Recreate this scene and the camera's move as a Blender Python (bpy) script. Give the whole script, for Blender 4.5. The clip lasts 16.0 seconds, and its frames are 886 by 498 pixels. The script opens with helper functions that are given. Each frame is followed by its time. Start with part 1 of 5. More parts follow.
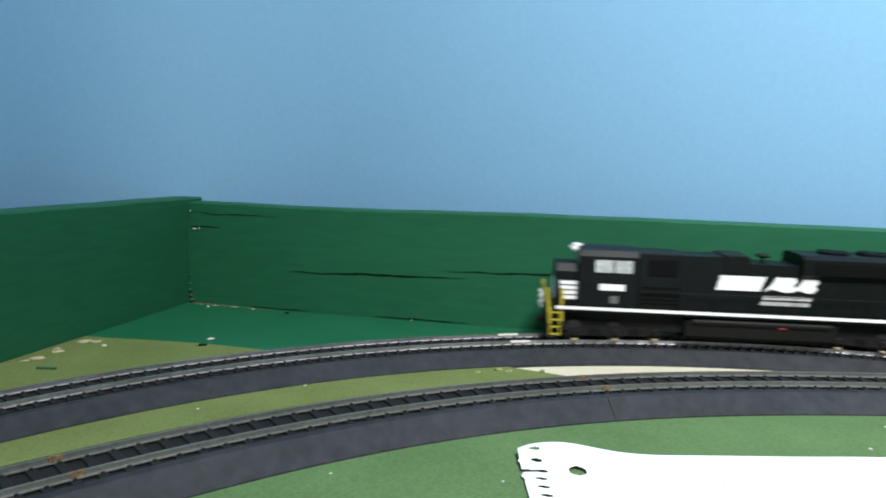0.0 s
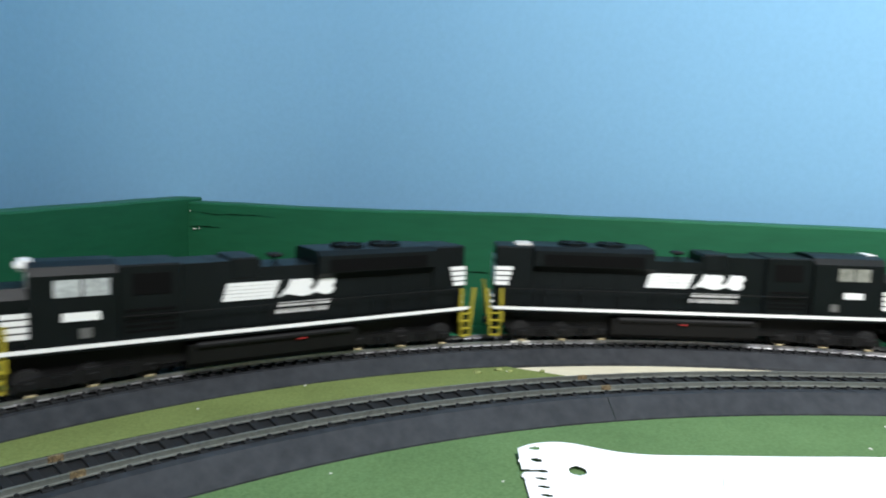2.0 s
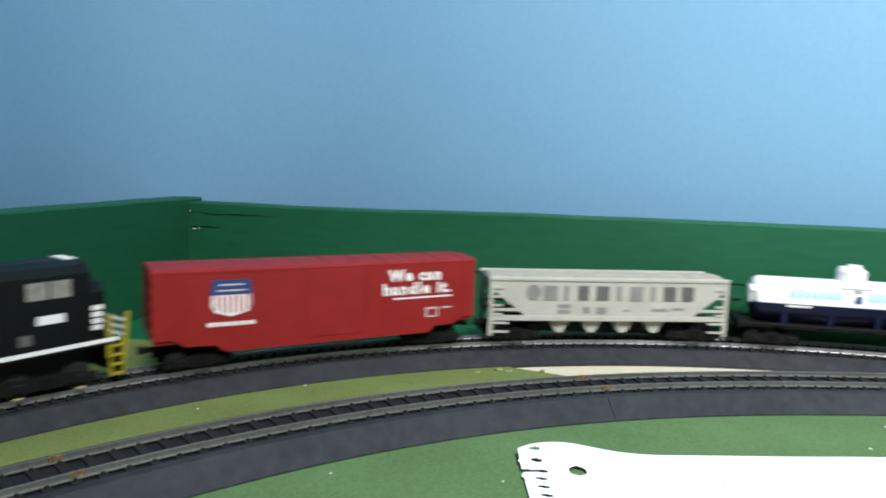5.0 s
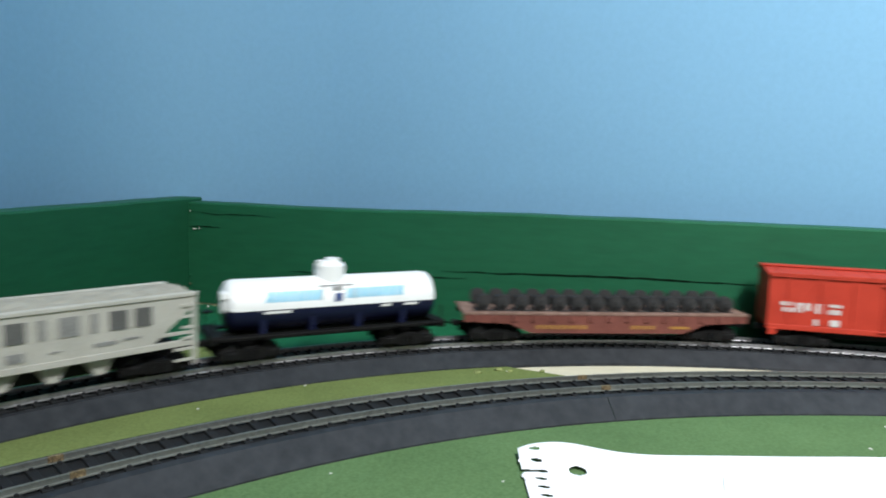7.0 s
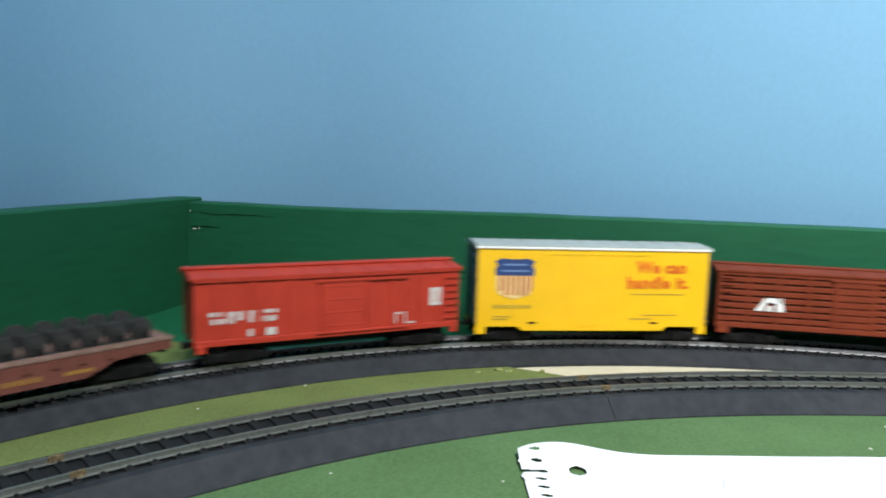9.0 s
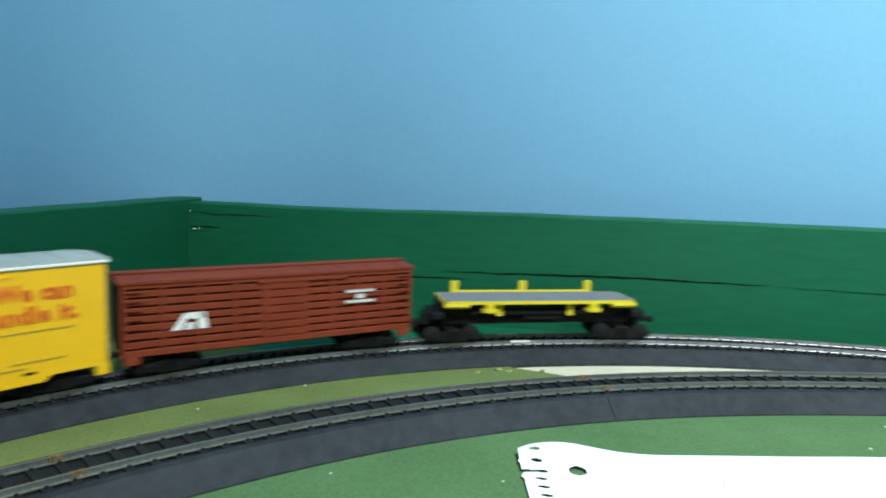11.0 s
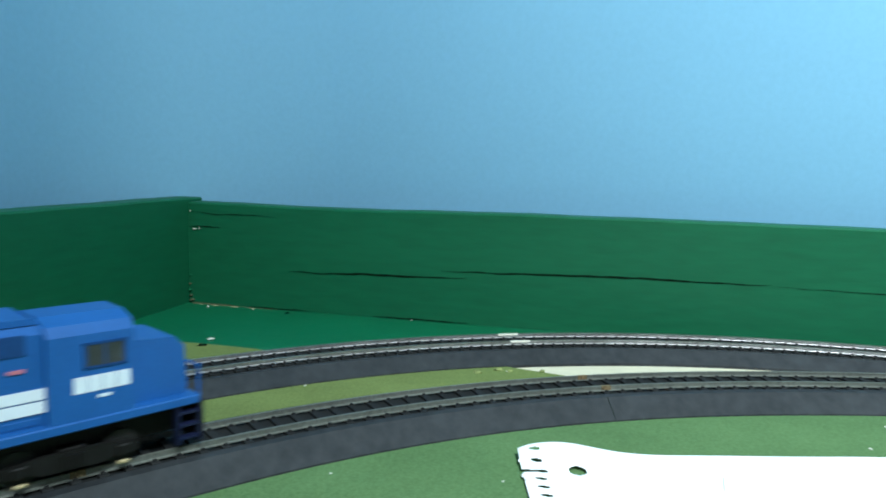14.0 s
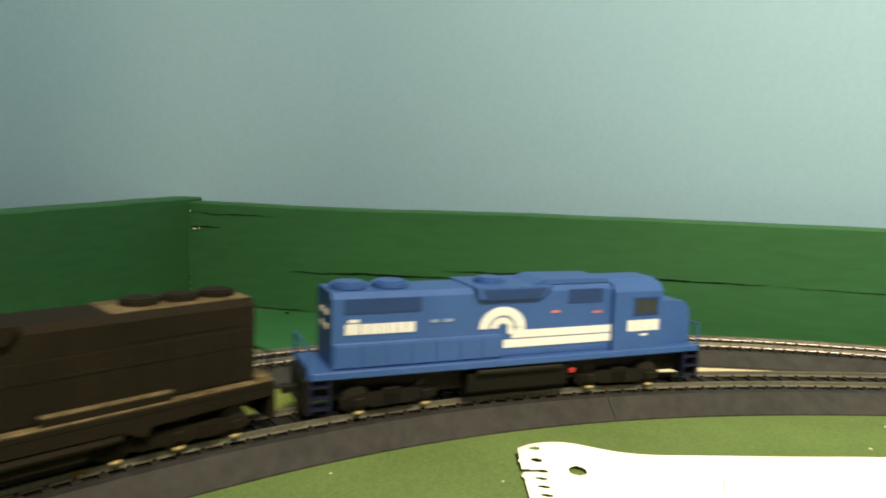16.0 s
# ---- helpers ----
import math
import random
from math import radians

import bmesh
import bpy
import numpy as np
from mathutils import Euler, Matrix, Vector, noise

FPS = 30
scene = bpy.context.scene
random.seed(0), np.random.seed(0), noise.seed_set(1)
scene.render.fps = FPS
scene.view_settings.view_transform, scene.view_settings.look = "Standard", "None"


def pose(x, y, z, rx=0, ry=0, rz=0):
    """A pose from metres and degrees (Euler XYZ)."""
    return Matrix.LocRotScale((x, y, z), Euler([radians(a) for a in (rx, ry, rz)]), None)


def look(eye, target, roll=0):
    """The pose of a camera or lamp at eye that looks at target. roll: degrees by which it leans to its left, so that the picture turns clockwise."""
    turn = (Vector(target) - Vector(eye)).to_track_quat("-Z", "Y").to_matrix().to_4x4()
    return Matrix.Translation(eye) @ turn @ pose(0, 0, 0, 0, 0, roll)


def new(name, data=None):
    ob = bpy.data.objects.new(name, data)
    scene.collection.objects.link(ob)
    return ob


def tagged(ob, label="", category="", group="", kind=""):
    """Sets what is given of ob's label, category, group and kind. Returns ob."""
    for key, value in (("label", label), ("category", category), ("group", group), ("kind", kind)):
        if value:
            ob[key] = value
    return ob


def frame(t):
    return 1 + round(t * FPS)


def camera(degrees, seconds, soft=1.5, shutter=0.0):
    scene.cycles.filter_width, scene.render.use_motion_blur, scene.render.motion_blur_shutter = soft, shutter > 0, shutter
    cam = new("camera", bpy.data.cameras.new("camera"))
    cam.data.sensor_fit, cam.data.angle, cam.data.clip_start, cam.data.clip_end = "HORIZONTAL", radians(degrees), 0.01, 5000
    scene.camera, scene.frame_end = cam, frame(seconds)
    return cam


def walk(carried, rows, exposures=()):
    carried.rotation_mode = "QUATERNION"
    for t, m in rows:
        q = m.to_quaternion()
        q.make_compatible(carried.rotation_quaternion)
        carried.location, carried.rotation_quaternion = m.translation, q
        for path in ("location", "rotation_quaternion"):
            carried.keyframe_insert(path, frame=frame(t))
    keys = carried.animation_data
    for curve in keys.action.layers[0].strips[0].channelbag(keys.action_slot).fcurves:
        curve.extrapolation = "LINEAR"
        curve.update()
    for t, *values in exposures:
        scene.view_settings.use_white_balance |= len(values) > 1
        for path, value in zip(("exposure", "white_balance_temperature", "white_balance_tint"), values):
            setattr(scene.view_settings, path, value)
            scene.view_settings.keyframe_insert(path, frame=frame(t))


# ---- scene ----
# ---------------------------------------------------------------- camera
cam = camera(62.82, 16.0, soft=1.9, shutter=0.8)
EYE = (0.0, 0.0, 0.1176)
AIM = look(EYE, (0.0, 1.0, 0.1176 - math.tan(0.1225)), 1.92)
walk(cam, [(0.0, AIM), (16.0, AIM)],
     exposures=[(0.0, 0.0, 6500, 10), (4.0, -0.02, 6500, 10), (6.3, -0.12, 6500, 9), (9.0, -0.13, 6500, 8), (11.3, -0.04, 6000, -4), (13.6, 0.0, 6000, -6), (14.05, 0.0, 5950, -5),
                (14.5, 0.0, 8600, 4), (15.2, 0.0, 12700, 8), (16.0, 0.0, 14300, 8)])

# ---------------------------------------------------------------- world and lamps
world = bpy.data.worlds.new("world")
scene.world = world
world.use_nodes = True
world.node_tree.nodes["Background"].inputs[0].default_value = (0.75, 0.85, 1.0, 1)
world.node_tree.nodes["Background"].inputs[1].default_value = 0.05


def unseen_lamp(x, y, z, sx, sy, watts, colour):
    data = bpy.data.lights.new("unseen_area_light", "AREA")
    data.shape, data.size, data.size_y = "RECTANGLE", sx, sy
    data.energy, data.color = watts, colour
    ob = new("unseen_area_light", data)
    ob.matrix_basis = look((x, y, z), (x + 1.26, y + 0.39, z - 1.0))
    return ob


# Added lamp out of view, placed and tilted to fit the brightness.
unseen_lamp(0.30, -0.54, 1.12, 0.3, 0.6, 71, (0.97, 0.98, 1.0))


# ---------------------------------------------------------------- materials
def mat(name, base, rough=0.5, metal=0.0, dark=None, scale=60.0, fine=900.0, amount=0.5, bump=0.0, bump_scale=None,
        stretch=(1, 1, 1), spec=0.5, island=0.0, coat=0.0):
    """A surface with large stains, fine grain, uneven gloss and relief; scales are per metre."""
    m = bpy.data.materials.new(name)
    m.use_nodes = True
    nt = m.node_tree
    b = nt.nodes["Principled BSDF"]
    tex = nt.nodes.new("ShaderNodeTexCoord")
    mp = nt.nodes.new("ShaderNodeMapping")
    mp.inputs["Scale"].default_value = stretch
    nt.links.new(tex.outputs["Object"], mp.inputs["Vector"])
    big, small = nt.nodes.new("ShaderNodeTexNoise"), nt.nodes.new("ShaderNodeTexNoise")
    big.inputs["Scale"].default_value, big.inputs["Detail"].default_value = scale, 4
    small.inputs["Scale"].default_value, small.inputs["Detail"].default_value = fine, 3
    for n in (big, small):
        nt.links.new(mp.outputs["Vector"], n.inputs["Vector"])
    mix = nt.nodes.new("ShaderNodeMath")
    mix.operation = "MULTIPLY_ADD"
    nt.links.new(small.outputs["Fac"], mix.inputs[0])
    mix.inputs[1].default_value = 0.55
    half = nt.nodes.new("ShaderNodeMath")
    half.operation = "MULTIPLY"
    half.inputs[1].default_value = 0.45
    nt.links.new(big.outputs["Fac"], half.inputs[0])
    nt.links.new(half.outputs[0], mix.inputs[2])
    ramp = nt.nodes.new("ShaderNodeValToRGB")
    d = dark or tuple(c * (1 - 0.45 * amount) for c in base)
    l = tuple(min(1, c * (1 + 0.25 * amount)) for c in base)
    ramp.color_ramp.elements[0].position, ramp.color_ramp.elements[1].position = 0.36, 0.64
    ramp.color_ramp.elements[0].color, ramp.color_ramp.elements[1].color = (*d, 1), (*l, 1)
    nt.links.new(mix.outputs[0], ramp.inputs[0])
    out = ramp.outputs[0]
    if island:
        info = nt.nodes.new("ShaderNodeObjectInfo")
        hsv = nt.nodes.new("ShaderNodeHueSaturation")
        rng = nt.nodes.new("ShaderNodeMapRange")
        rng.inputs["To Min"].default_value, rng.inputs["To Max"].default_value = 1 - island, 1 + island
        nt.links.new(info.outputs["Random"], rng.inputs["Value"])
        nt.links.new(rng.outputs[0], hsv.inputs["Value"])
        nt.links.new(out, hsv.inputs["Color"])
        out = hsv.outputs[0]
    nt.links.new(out, b.inputs["Base Color"])
    rr = nt.nodes.new("ShaderNodeMapRange")
    rr.inputs["To Min"].default_value, rr.inputs["To Max"].default_value = max(0.05, rough - 0.1), min(1, rough + 0.1)
    nt.links.new(big.outputs["Fac"], rr.inputs["Value"])
    nt.links.new(rr.outputs[0], b.inputs["Roughness"])
    b.inputs["Metallic"].default_value = metal
    b.inputs["Specular IOR Level"].default_value = spec
    b.inputs["Coat Weight"].default_value = coat
    if bump:
        bn = nt.nodes.new("ShaderNodeBump")
        bn.inputs["Strength"].default_value = 0.6
        bn.inputs["Distance"].default_value = bump
        src = small
        if bump_scale:
            src = nt.nodes.new("ShaderNodeTexNoise")
            src.inputs["Scale"].default_value, src.inputs["Detail"].default_value = bump_scale, 3
            nt.links.new(mp.outputs["Vector"], src.inputs["Vector"])
        nt.links.new(src.outputs["Fac"], bn.inputs["Height"])
        nt.links.new(bn.outputs[0], b.inputs["Normal"])
    return m


SKY = mat("sky_blue_wall_paint", (0.199, 0.389, 0.567), 0.75, scale=4, fine=250, amount=0.09, bump=0.0001, bump_scale=300, spec=0.12)
def smudge(m, places, depth):
    """Soft dark rub marks on a painted wall: places of (x, y, z, half width, half height)."""
    nt = m.node_tree
    b = nt.nodes["Principled BSDF"]
    src = b.inputs["Base Color"].links[0].from_socket
    tex = nt.nodes.new("ShaderNodeTexCoord")
    for x, y, z, w, h in places:
        mp = nt.nodes.new("ShaderNodeMapping")
        mp.inputs["Scale"].default_value = (1 / w, 1 / w, 1 / h)
        mp.inputs["Location"].default_value = (-x / w, -y / w, -z / h)
        ball = nt.nodes.new("ShaderNodeTexGradient")
        ball.gradient_type = "QUADRATIC_SPHERE"
        times = nt.nodes.new("ShaderNodeMath")
        times.operation = "MULTIPLY"
        times.inputs[1].default_value = depth
        mix = nt.nodes.new("ShaderNodeMixRGB")
        mix.inputs["Color2"].default_value = (0.05, 0.08, 0.13, 1)
        nt.links.new(tex.outputs["Object"], mp.inputs["Vector"])
        nt.links.new(mp.outputs["Vector"], ball.inputs["Vector"])
        nt.links.new(ball.outputs["Fac"], times.inputs[0])
        nt.links.new(times.outputs[0], mix.inputs["Fac"])
        nt.links.new(src, mix.inputs["Color1"])
        src = mix.outputs["Color"]
    nt.links.new(src, b.inputs["Base Color"])


smudge(SKY, [(-0.132, 0.6235, 0.090, 0.012, 0.018), (-0.230, 0.640, 0.100, 0.022, 0.026), (-0.080, 0.612, 0.090, 0.010, 0.012), (-0.215, 0.640, 0.150, 0.020, 0.03)], 0.16)
BOARD = mat("green_painted_board", (0.0112, 0.090, 0.041), 0.5, scale=9, fine=150, amount=0.3, bump=0.0002, bump_scale=200, stretch=(0.3, 0.3, 1.6), spec=0.22)
STRIP = mat("green_painted_table", (0.0110, 0.116, 0.050), 0.5, scale=20, fine=400, amount=0.3, bump=0.0002, spec=0.25)
GRASS = mat("grass_mat", (0.146, 0.187, 0.062), 0.95, dark=(0.112, 0.142, 0.046), scale=26, fine=700, amount=0.3, bump=0.0003, bump_scale=900, spec=0.1)
GRASS_FRONT = mat("green_grass_mat", (0.100, 0.172, 0.072), 0.95, dark=(0.074, 0.132, 0.052), scale=20, fine=700, amount=0.25, bump=0.0003, bump_scale=900, spec=0.1)
WOOD = mat("bare_plywood", (0.60, 0.56, 0.42), 0.75, scale=30, fine=500, amount=0.3, bump=0.0002, stretch=(0.15, 1, 1), spec=0.25)
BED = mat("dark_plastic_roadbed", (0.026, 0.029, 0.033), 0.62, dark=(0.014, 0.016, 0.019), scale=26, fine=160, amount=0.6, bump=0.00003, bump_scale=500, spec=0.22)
TIE = mat("black_plastic_tie", (0.016, 0.017, 0.018), 0.75, scale=200, fine=2500, amount=0.6, bump=0.0001, island=0.2, spec=0.15)
RAIL = mat("nickel_silver_rail", (0.56, 0.56, 0.56), 0.38, 0.95, scale=30, fine=500, amount=0.5)
RAIL_DULL = mat("dull_steel_rail", (0.155, 0.165, 0.15), 0.45, 0.4, scale=30, fine=500, amount=0.6)
BRASS = mat("brass_joiner", (0.26, 0.19, 0.10), 0.5, 0.3, dark=(0.035, 0.025, 0.014), scale=260, fine=1500, amount=0.9)
PAPER = mat("white_paper", (0.86, 0.87, 0.88), 0.8, scale=30, fine=900, amount=0.06, bump=0.0001)
PENCIL = mat("pencil_line", (0.66, 0.67, 0.70), 0.8)
CHIP = mat("pale_chipped_wood", (0.40, 0.35, 0.21), 0.85, scale=150, fine=1500, amount=0.7, bump=0.0003)
FLECK = mat("white_fleck", (0.52, 0.53, 0.46), 0.8, scale=300, fine=2500, amount=0.3)
# Tan that carries the wheel-tread glints in its base colour.
GLINT_TAN = mat("tread_glint_tan", (0.46, 0.38, 0.22), 0.5, 0.3, scale=400, fine=2500, amount=0.8)
DECK = mat("dusty_plank_deck", (0.23, 0.15, 0.12), 0.9, dark=(0.12, 0.07, 0.055), scale=120, fine=1200, amount=0.7, spec=0.1)
CRACK = mat("dark_split", (0.003, 0.010, 0.005), 0.95, spec=0.05)
ROOM = mat("plain_room_wall", (0.62, 0.62, 0.60), 0.8, scale=2, fine=60, amount=0.1)
FLOOR = mat("grey_concrete_floor", (0.25, 0.25, 0.24), 0.8, scale=3, fine=60, amount=0.4)
BLACK = mat("black_loco_paint", (0.0036, 0.0052, 0.0056), 0.42, scale=80, fine=1200, amount=0.5, spec=0.18)
PLASTIC = mat("black_plastic", (0.006, 0.006, 0.006), 0.6, scale=150, fine=1500, amount=0.6, spec=0.2)
WHITE = mat("white_paint", (0.80, 0.80, 0.78), 0.5, scale=120, fine=1500, amount=0.1)
YELLOW = mat("yellow_handrail", (0.34, 0.285, 0.022), 0.5, scale=150, fine=1500, amount=0.4)
# Glass whose bright reflection is put into a pale base colour.
PALE_GLASS = mat("reflection_pale_glass", (0.42, 0.44, 0.44), 0.15, scale=90, fine=700, amount=0.8)
DARK_GLASS = mat("dark_window_glass", (0.03, 0.035, 0.04), 0.12, scale=90, fine=700, amount=0.5)
GRILLE = mat("black_grille", (0.003, 0.003, 0.003), 0.8, spec=0.08)
STEEL = mat("wheel_steel", (0.014, 0.014, 0.014), 0.6, 0.3, scale=200, fine=2000, amount=0.6)
RED = mat("red_boxcar_paint", (0.245, 0.0135, 0.0125), 0.5, scale=70, fine=1200, amount=0.3, spec=0.3)
REDMARK = mat("red_mark", (0.42, 0.035, 0.035), 0.6, spec=0.2)
ORANGE = mat("orange_red_paint", (0.42, 0.040, 0.022), 0.5, scale=60, fine=1200, amount=0.4, spec=0.22)
OXIDE = mat("oxide_brown_paint", (0.182, 0.033, 0.013), 0.55, scale=60, fine=1200, amount=0.5, spec=0.2)
# Darkened oxide: the shade inside the slatted car is in this colour.
OXIDE_SHADE = mat("car_inside_shade", (0.050, 0.012, 0.006), 0.8)
FLATRED = mat("faded_oxide_deck", (0.15, 0.050, 0.038), 0.75, scale=90, fine=1500, amount=0.6, bump=0.0001, spec=0.25)
GOLD = mat("gold_lettering", (0.30, 0.15, 0.03), 0.5)
RUBBER = mat("dark_grey_casting", (0.034, 0.034, 0.034), 0.75, scale=150, fine=1500, amount=0.6, spec=0.2)
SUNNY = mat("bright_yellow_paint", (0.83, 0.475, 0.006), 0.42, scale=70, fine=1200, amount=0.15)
LEMON = mat("yellow_plastic", (0.60, 0.49, 0.018), 0.45, scale=90, fine=1200, amount=0.2)
SILVER = mat("silver_roof_paint", (0.42, 0.45, 0.42), 0.45, 0.2, scale=60, fine=1000, amount=0.3)
DARKEND = mat("dark_grey_end", (0.06, 0.075, 0.08), 0.5, scale=60, fine=1000, amount=0.4)
LETTER_ORANGE = mat("orange_lettering", (0.66, 0.12, 0.008), 0.5)
SHIELD_BLUE = mat("shield_blue", (0.022, 0.05, 0.17), 0.45)
GREYCAR = mat("light_grey_hopper_paint", (0.43, 0.42, 0.37), 0.5, scale=60, fine=1200, amount=0.4)
LOAD = mat("pale_crushed_load", (0.37, 0.35, 0.29), 0.95, scale=120, fine=900, amount=0.45, bump=0.0006, bump_scale=700, spec=0.1)
LETTER_DARK = mat("dark_grey_lettering", (0.10, 0.10, 0.095), 0.6)
LETTER_MID = mat("grey_lettering", (0.22, 0.22, 0.21), 0.6)
TANKWHITE = mat("white_tank_paint", (0.82, 0.83, 0.82), 0.4, scale=70, fine=1000, amount=0.08)
NAVY = mat("navy_tank_paint", (0.007, 0.010, 0.036), 0.4, scale=70, fine=1000, amount=0.3, spec=0.3)
LETTER_CYAN = mat("light_blue_lettering", (0.20, 0.50, 0.66), 0.5)
GREYDECK = mat("grey_deck", (0.17, 0.18, 0.195), 0.8, scale=90, fine=1500, amount=0.3, bump=0.0001, spec=0.2)
BLUE = mat("blue_loco_paint", (0.017, 0.084, 0.29), 0.45, scale=60, fine=1200, amount=0.25, spec=0.28)
# Darkened copy of the loco blue; the grilles' shade is in the colour.
BLUE_DARK = mat("shadowed_blue_grille", (0.009, 0.042, 0.15), 0.65, scale=60, fine=1200, amount=0.3, spec=0.2)
WEATHERED = mat("weathered_dark_brown_paint", (0.0095, 0.0078, 0.0055), 0.75, scale=50, fine=900, amount=0.9, spec=0.15)
DUST = mat("dusty_walkway", (0.150, 0.122, 0.080), 0.9, dark=(0.035, 0.027, 0.018), scale=110, fine=900, amount=0.6, spec=0.1)
BRIGHT = mat("bright_new_joiner", (0.85, 0.82, 0.72), 0.4, 0.2, scale=100, fine=900, amount=0.1)
# Dimmer version of the glass with a painted-in reflection.
DARK_PALE = mat("dim_reflection_glass", (0.22, 0.22, 0.19), 0.2, scale=90, fine=700, amount=0.8)
SOFT_WHITE = mat("worn_white_lettering", (0.55, 0.54, 0.52), 0.6, scale=150, fine=1500, amount=0.4)
PALE_YELLOW = mat("pale_yellow_field", (0.78, 0.56, 0.22), 0.5)
OCHRE = mat("faint_ochre_lettering", (0.46, 0.30, 0.03), 0.5)
FRAYED = mat("frayed_tan_edge", (0.085, 0.075, 0.035), 0.9, dark=(0.012, 0.045, 0.02), scale=120, fine=900, amount=0.8)
CLUMP = mat("dry_grass_clump", (0.26, 0.29, 0.10), 0.95, dark=(0.08, 0.10, 0.03), scale=300, fine=2000, amount=0.8)
PINK = mat("pink_label", (0.45, 0.16, 0.22), 0.6)
COOL_WHITE = mat("bluish_white_lettering", (0.60, 0.67, 0.76), 0.5, scale=120, fine=1500, amount=0.15)
PALE_BLUE = mat("faded_blue_lettering", (0.16, 0.27, 0.47), 0.5)


# ---------------------------------------------------------------- building helpers
def part(name, bm, material, parent=None, label="", at=None):
    """Links a bmesh as one mesh object under a thing or part."""
    me = bpy.data.meshes.new(name)
    bm.normal_update()
    bm.to_mesh(me)
    bm.free()
    me.materials.append(material)
    ob = new(name, me)
    if parent is not None:
        ob.parent = parent
    if at is not None:
        ob.matrix_basis = at
    if label:
        tagged(ob, label)
    return ob


def smooth(ob):
    for f in ob.data.polygons:
        f.use_smooth = True
    return ob


def box(x0, x1, y0, y1, z0, z1, bevel=0.0, bm=None, seg=1):
    bm = bm or bmesh.new()
    vs = bmesh.ops.create_cube(bm, size=1.0, matrix=Matrix.LocRotScale(((x0 + x1) / 2, (y0 + y1) / 2, (z0 + z1) / 2), None, (x1 - x0, y1 - y0, z1 - z0)))["verts"]
    if bevel:
        es = list({e for v in vs for e in v.link_edges})
        bmesh.ops.bevel(bm, geom=es, offset=bevel, segments=seg, affect="EDGES")
    return bm


def cyl(p0, p1, r, n=12, bm=None, r2=None):
    bm = bm or bmesh.new()
    a, b = Vector(p0), Vector(p1)
    m = Matrix.Translation((a + b) / 2) @ (b - a).to_track_quat("Z", "Y").to_matrix().to_4x4()
    bmesh.ops.create_cone(bm, cap_ends=True, segments=n, radius1=r, radius2=r if r2 is None else r2, depth=(b - a).length, matrix=m)
    return bm


def prism(outline, y0, y1, bm=None):
    """Extrudes an outline of (x, z) points from y0 to y1."""
    bm = bm or bmesh.new()
    a = [bm.verts.new((x, y0, z)) for x, z in outline]
    b = [bm.verts.new((x, y1, z)) for x, z in outline]
    bm.faces.new(a)
    bm.faces.new(b[::-1])
    for i in range(len(a)):
        j = (i + 1) % len(a)
        bm.faces.new((a[j], a[i], b[i], b[j]))
    bmesh.ops.recalc_face_normals(bm, faces=bm.faces)
    return bm


def lengthwise(outline, x0, x1, bm=None):
    """Extrudes an outline of (y, z) points from x0 to x1."""
    bm = bm or bmesh.new()
    a = [bm.verts.new((x0, y, z)) for y, z in outline]
    b = [bm.verts.new((x1, y, z)) for y, z in outline]
    bm.faces.new(a)
    bm.faces.new(b[::-1])
    for i in range(len(a)):
        j = (i + 1) % len(a)
        bm.faces.new((a[j], a[i], b[i], b[j]))
    bmesh.ops.recalc_face_normals(bm, faces=bm.faces)
    return bm


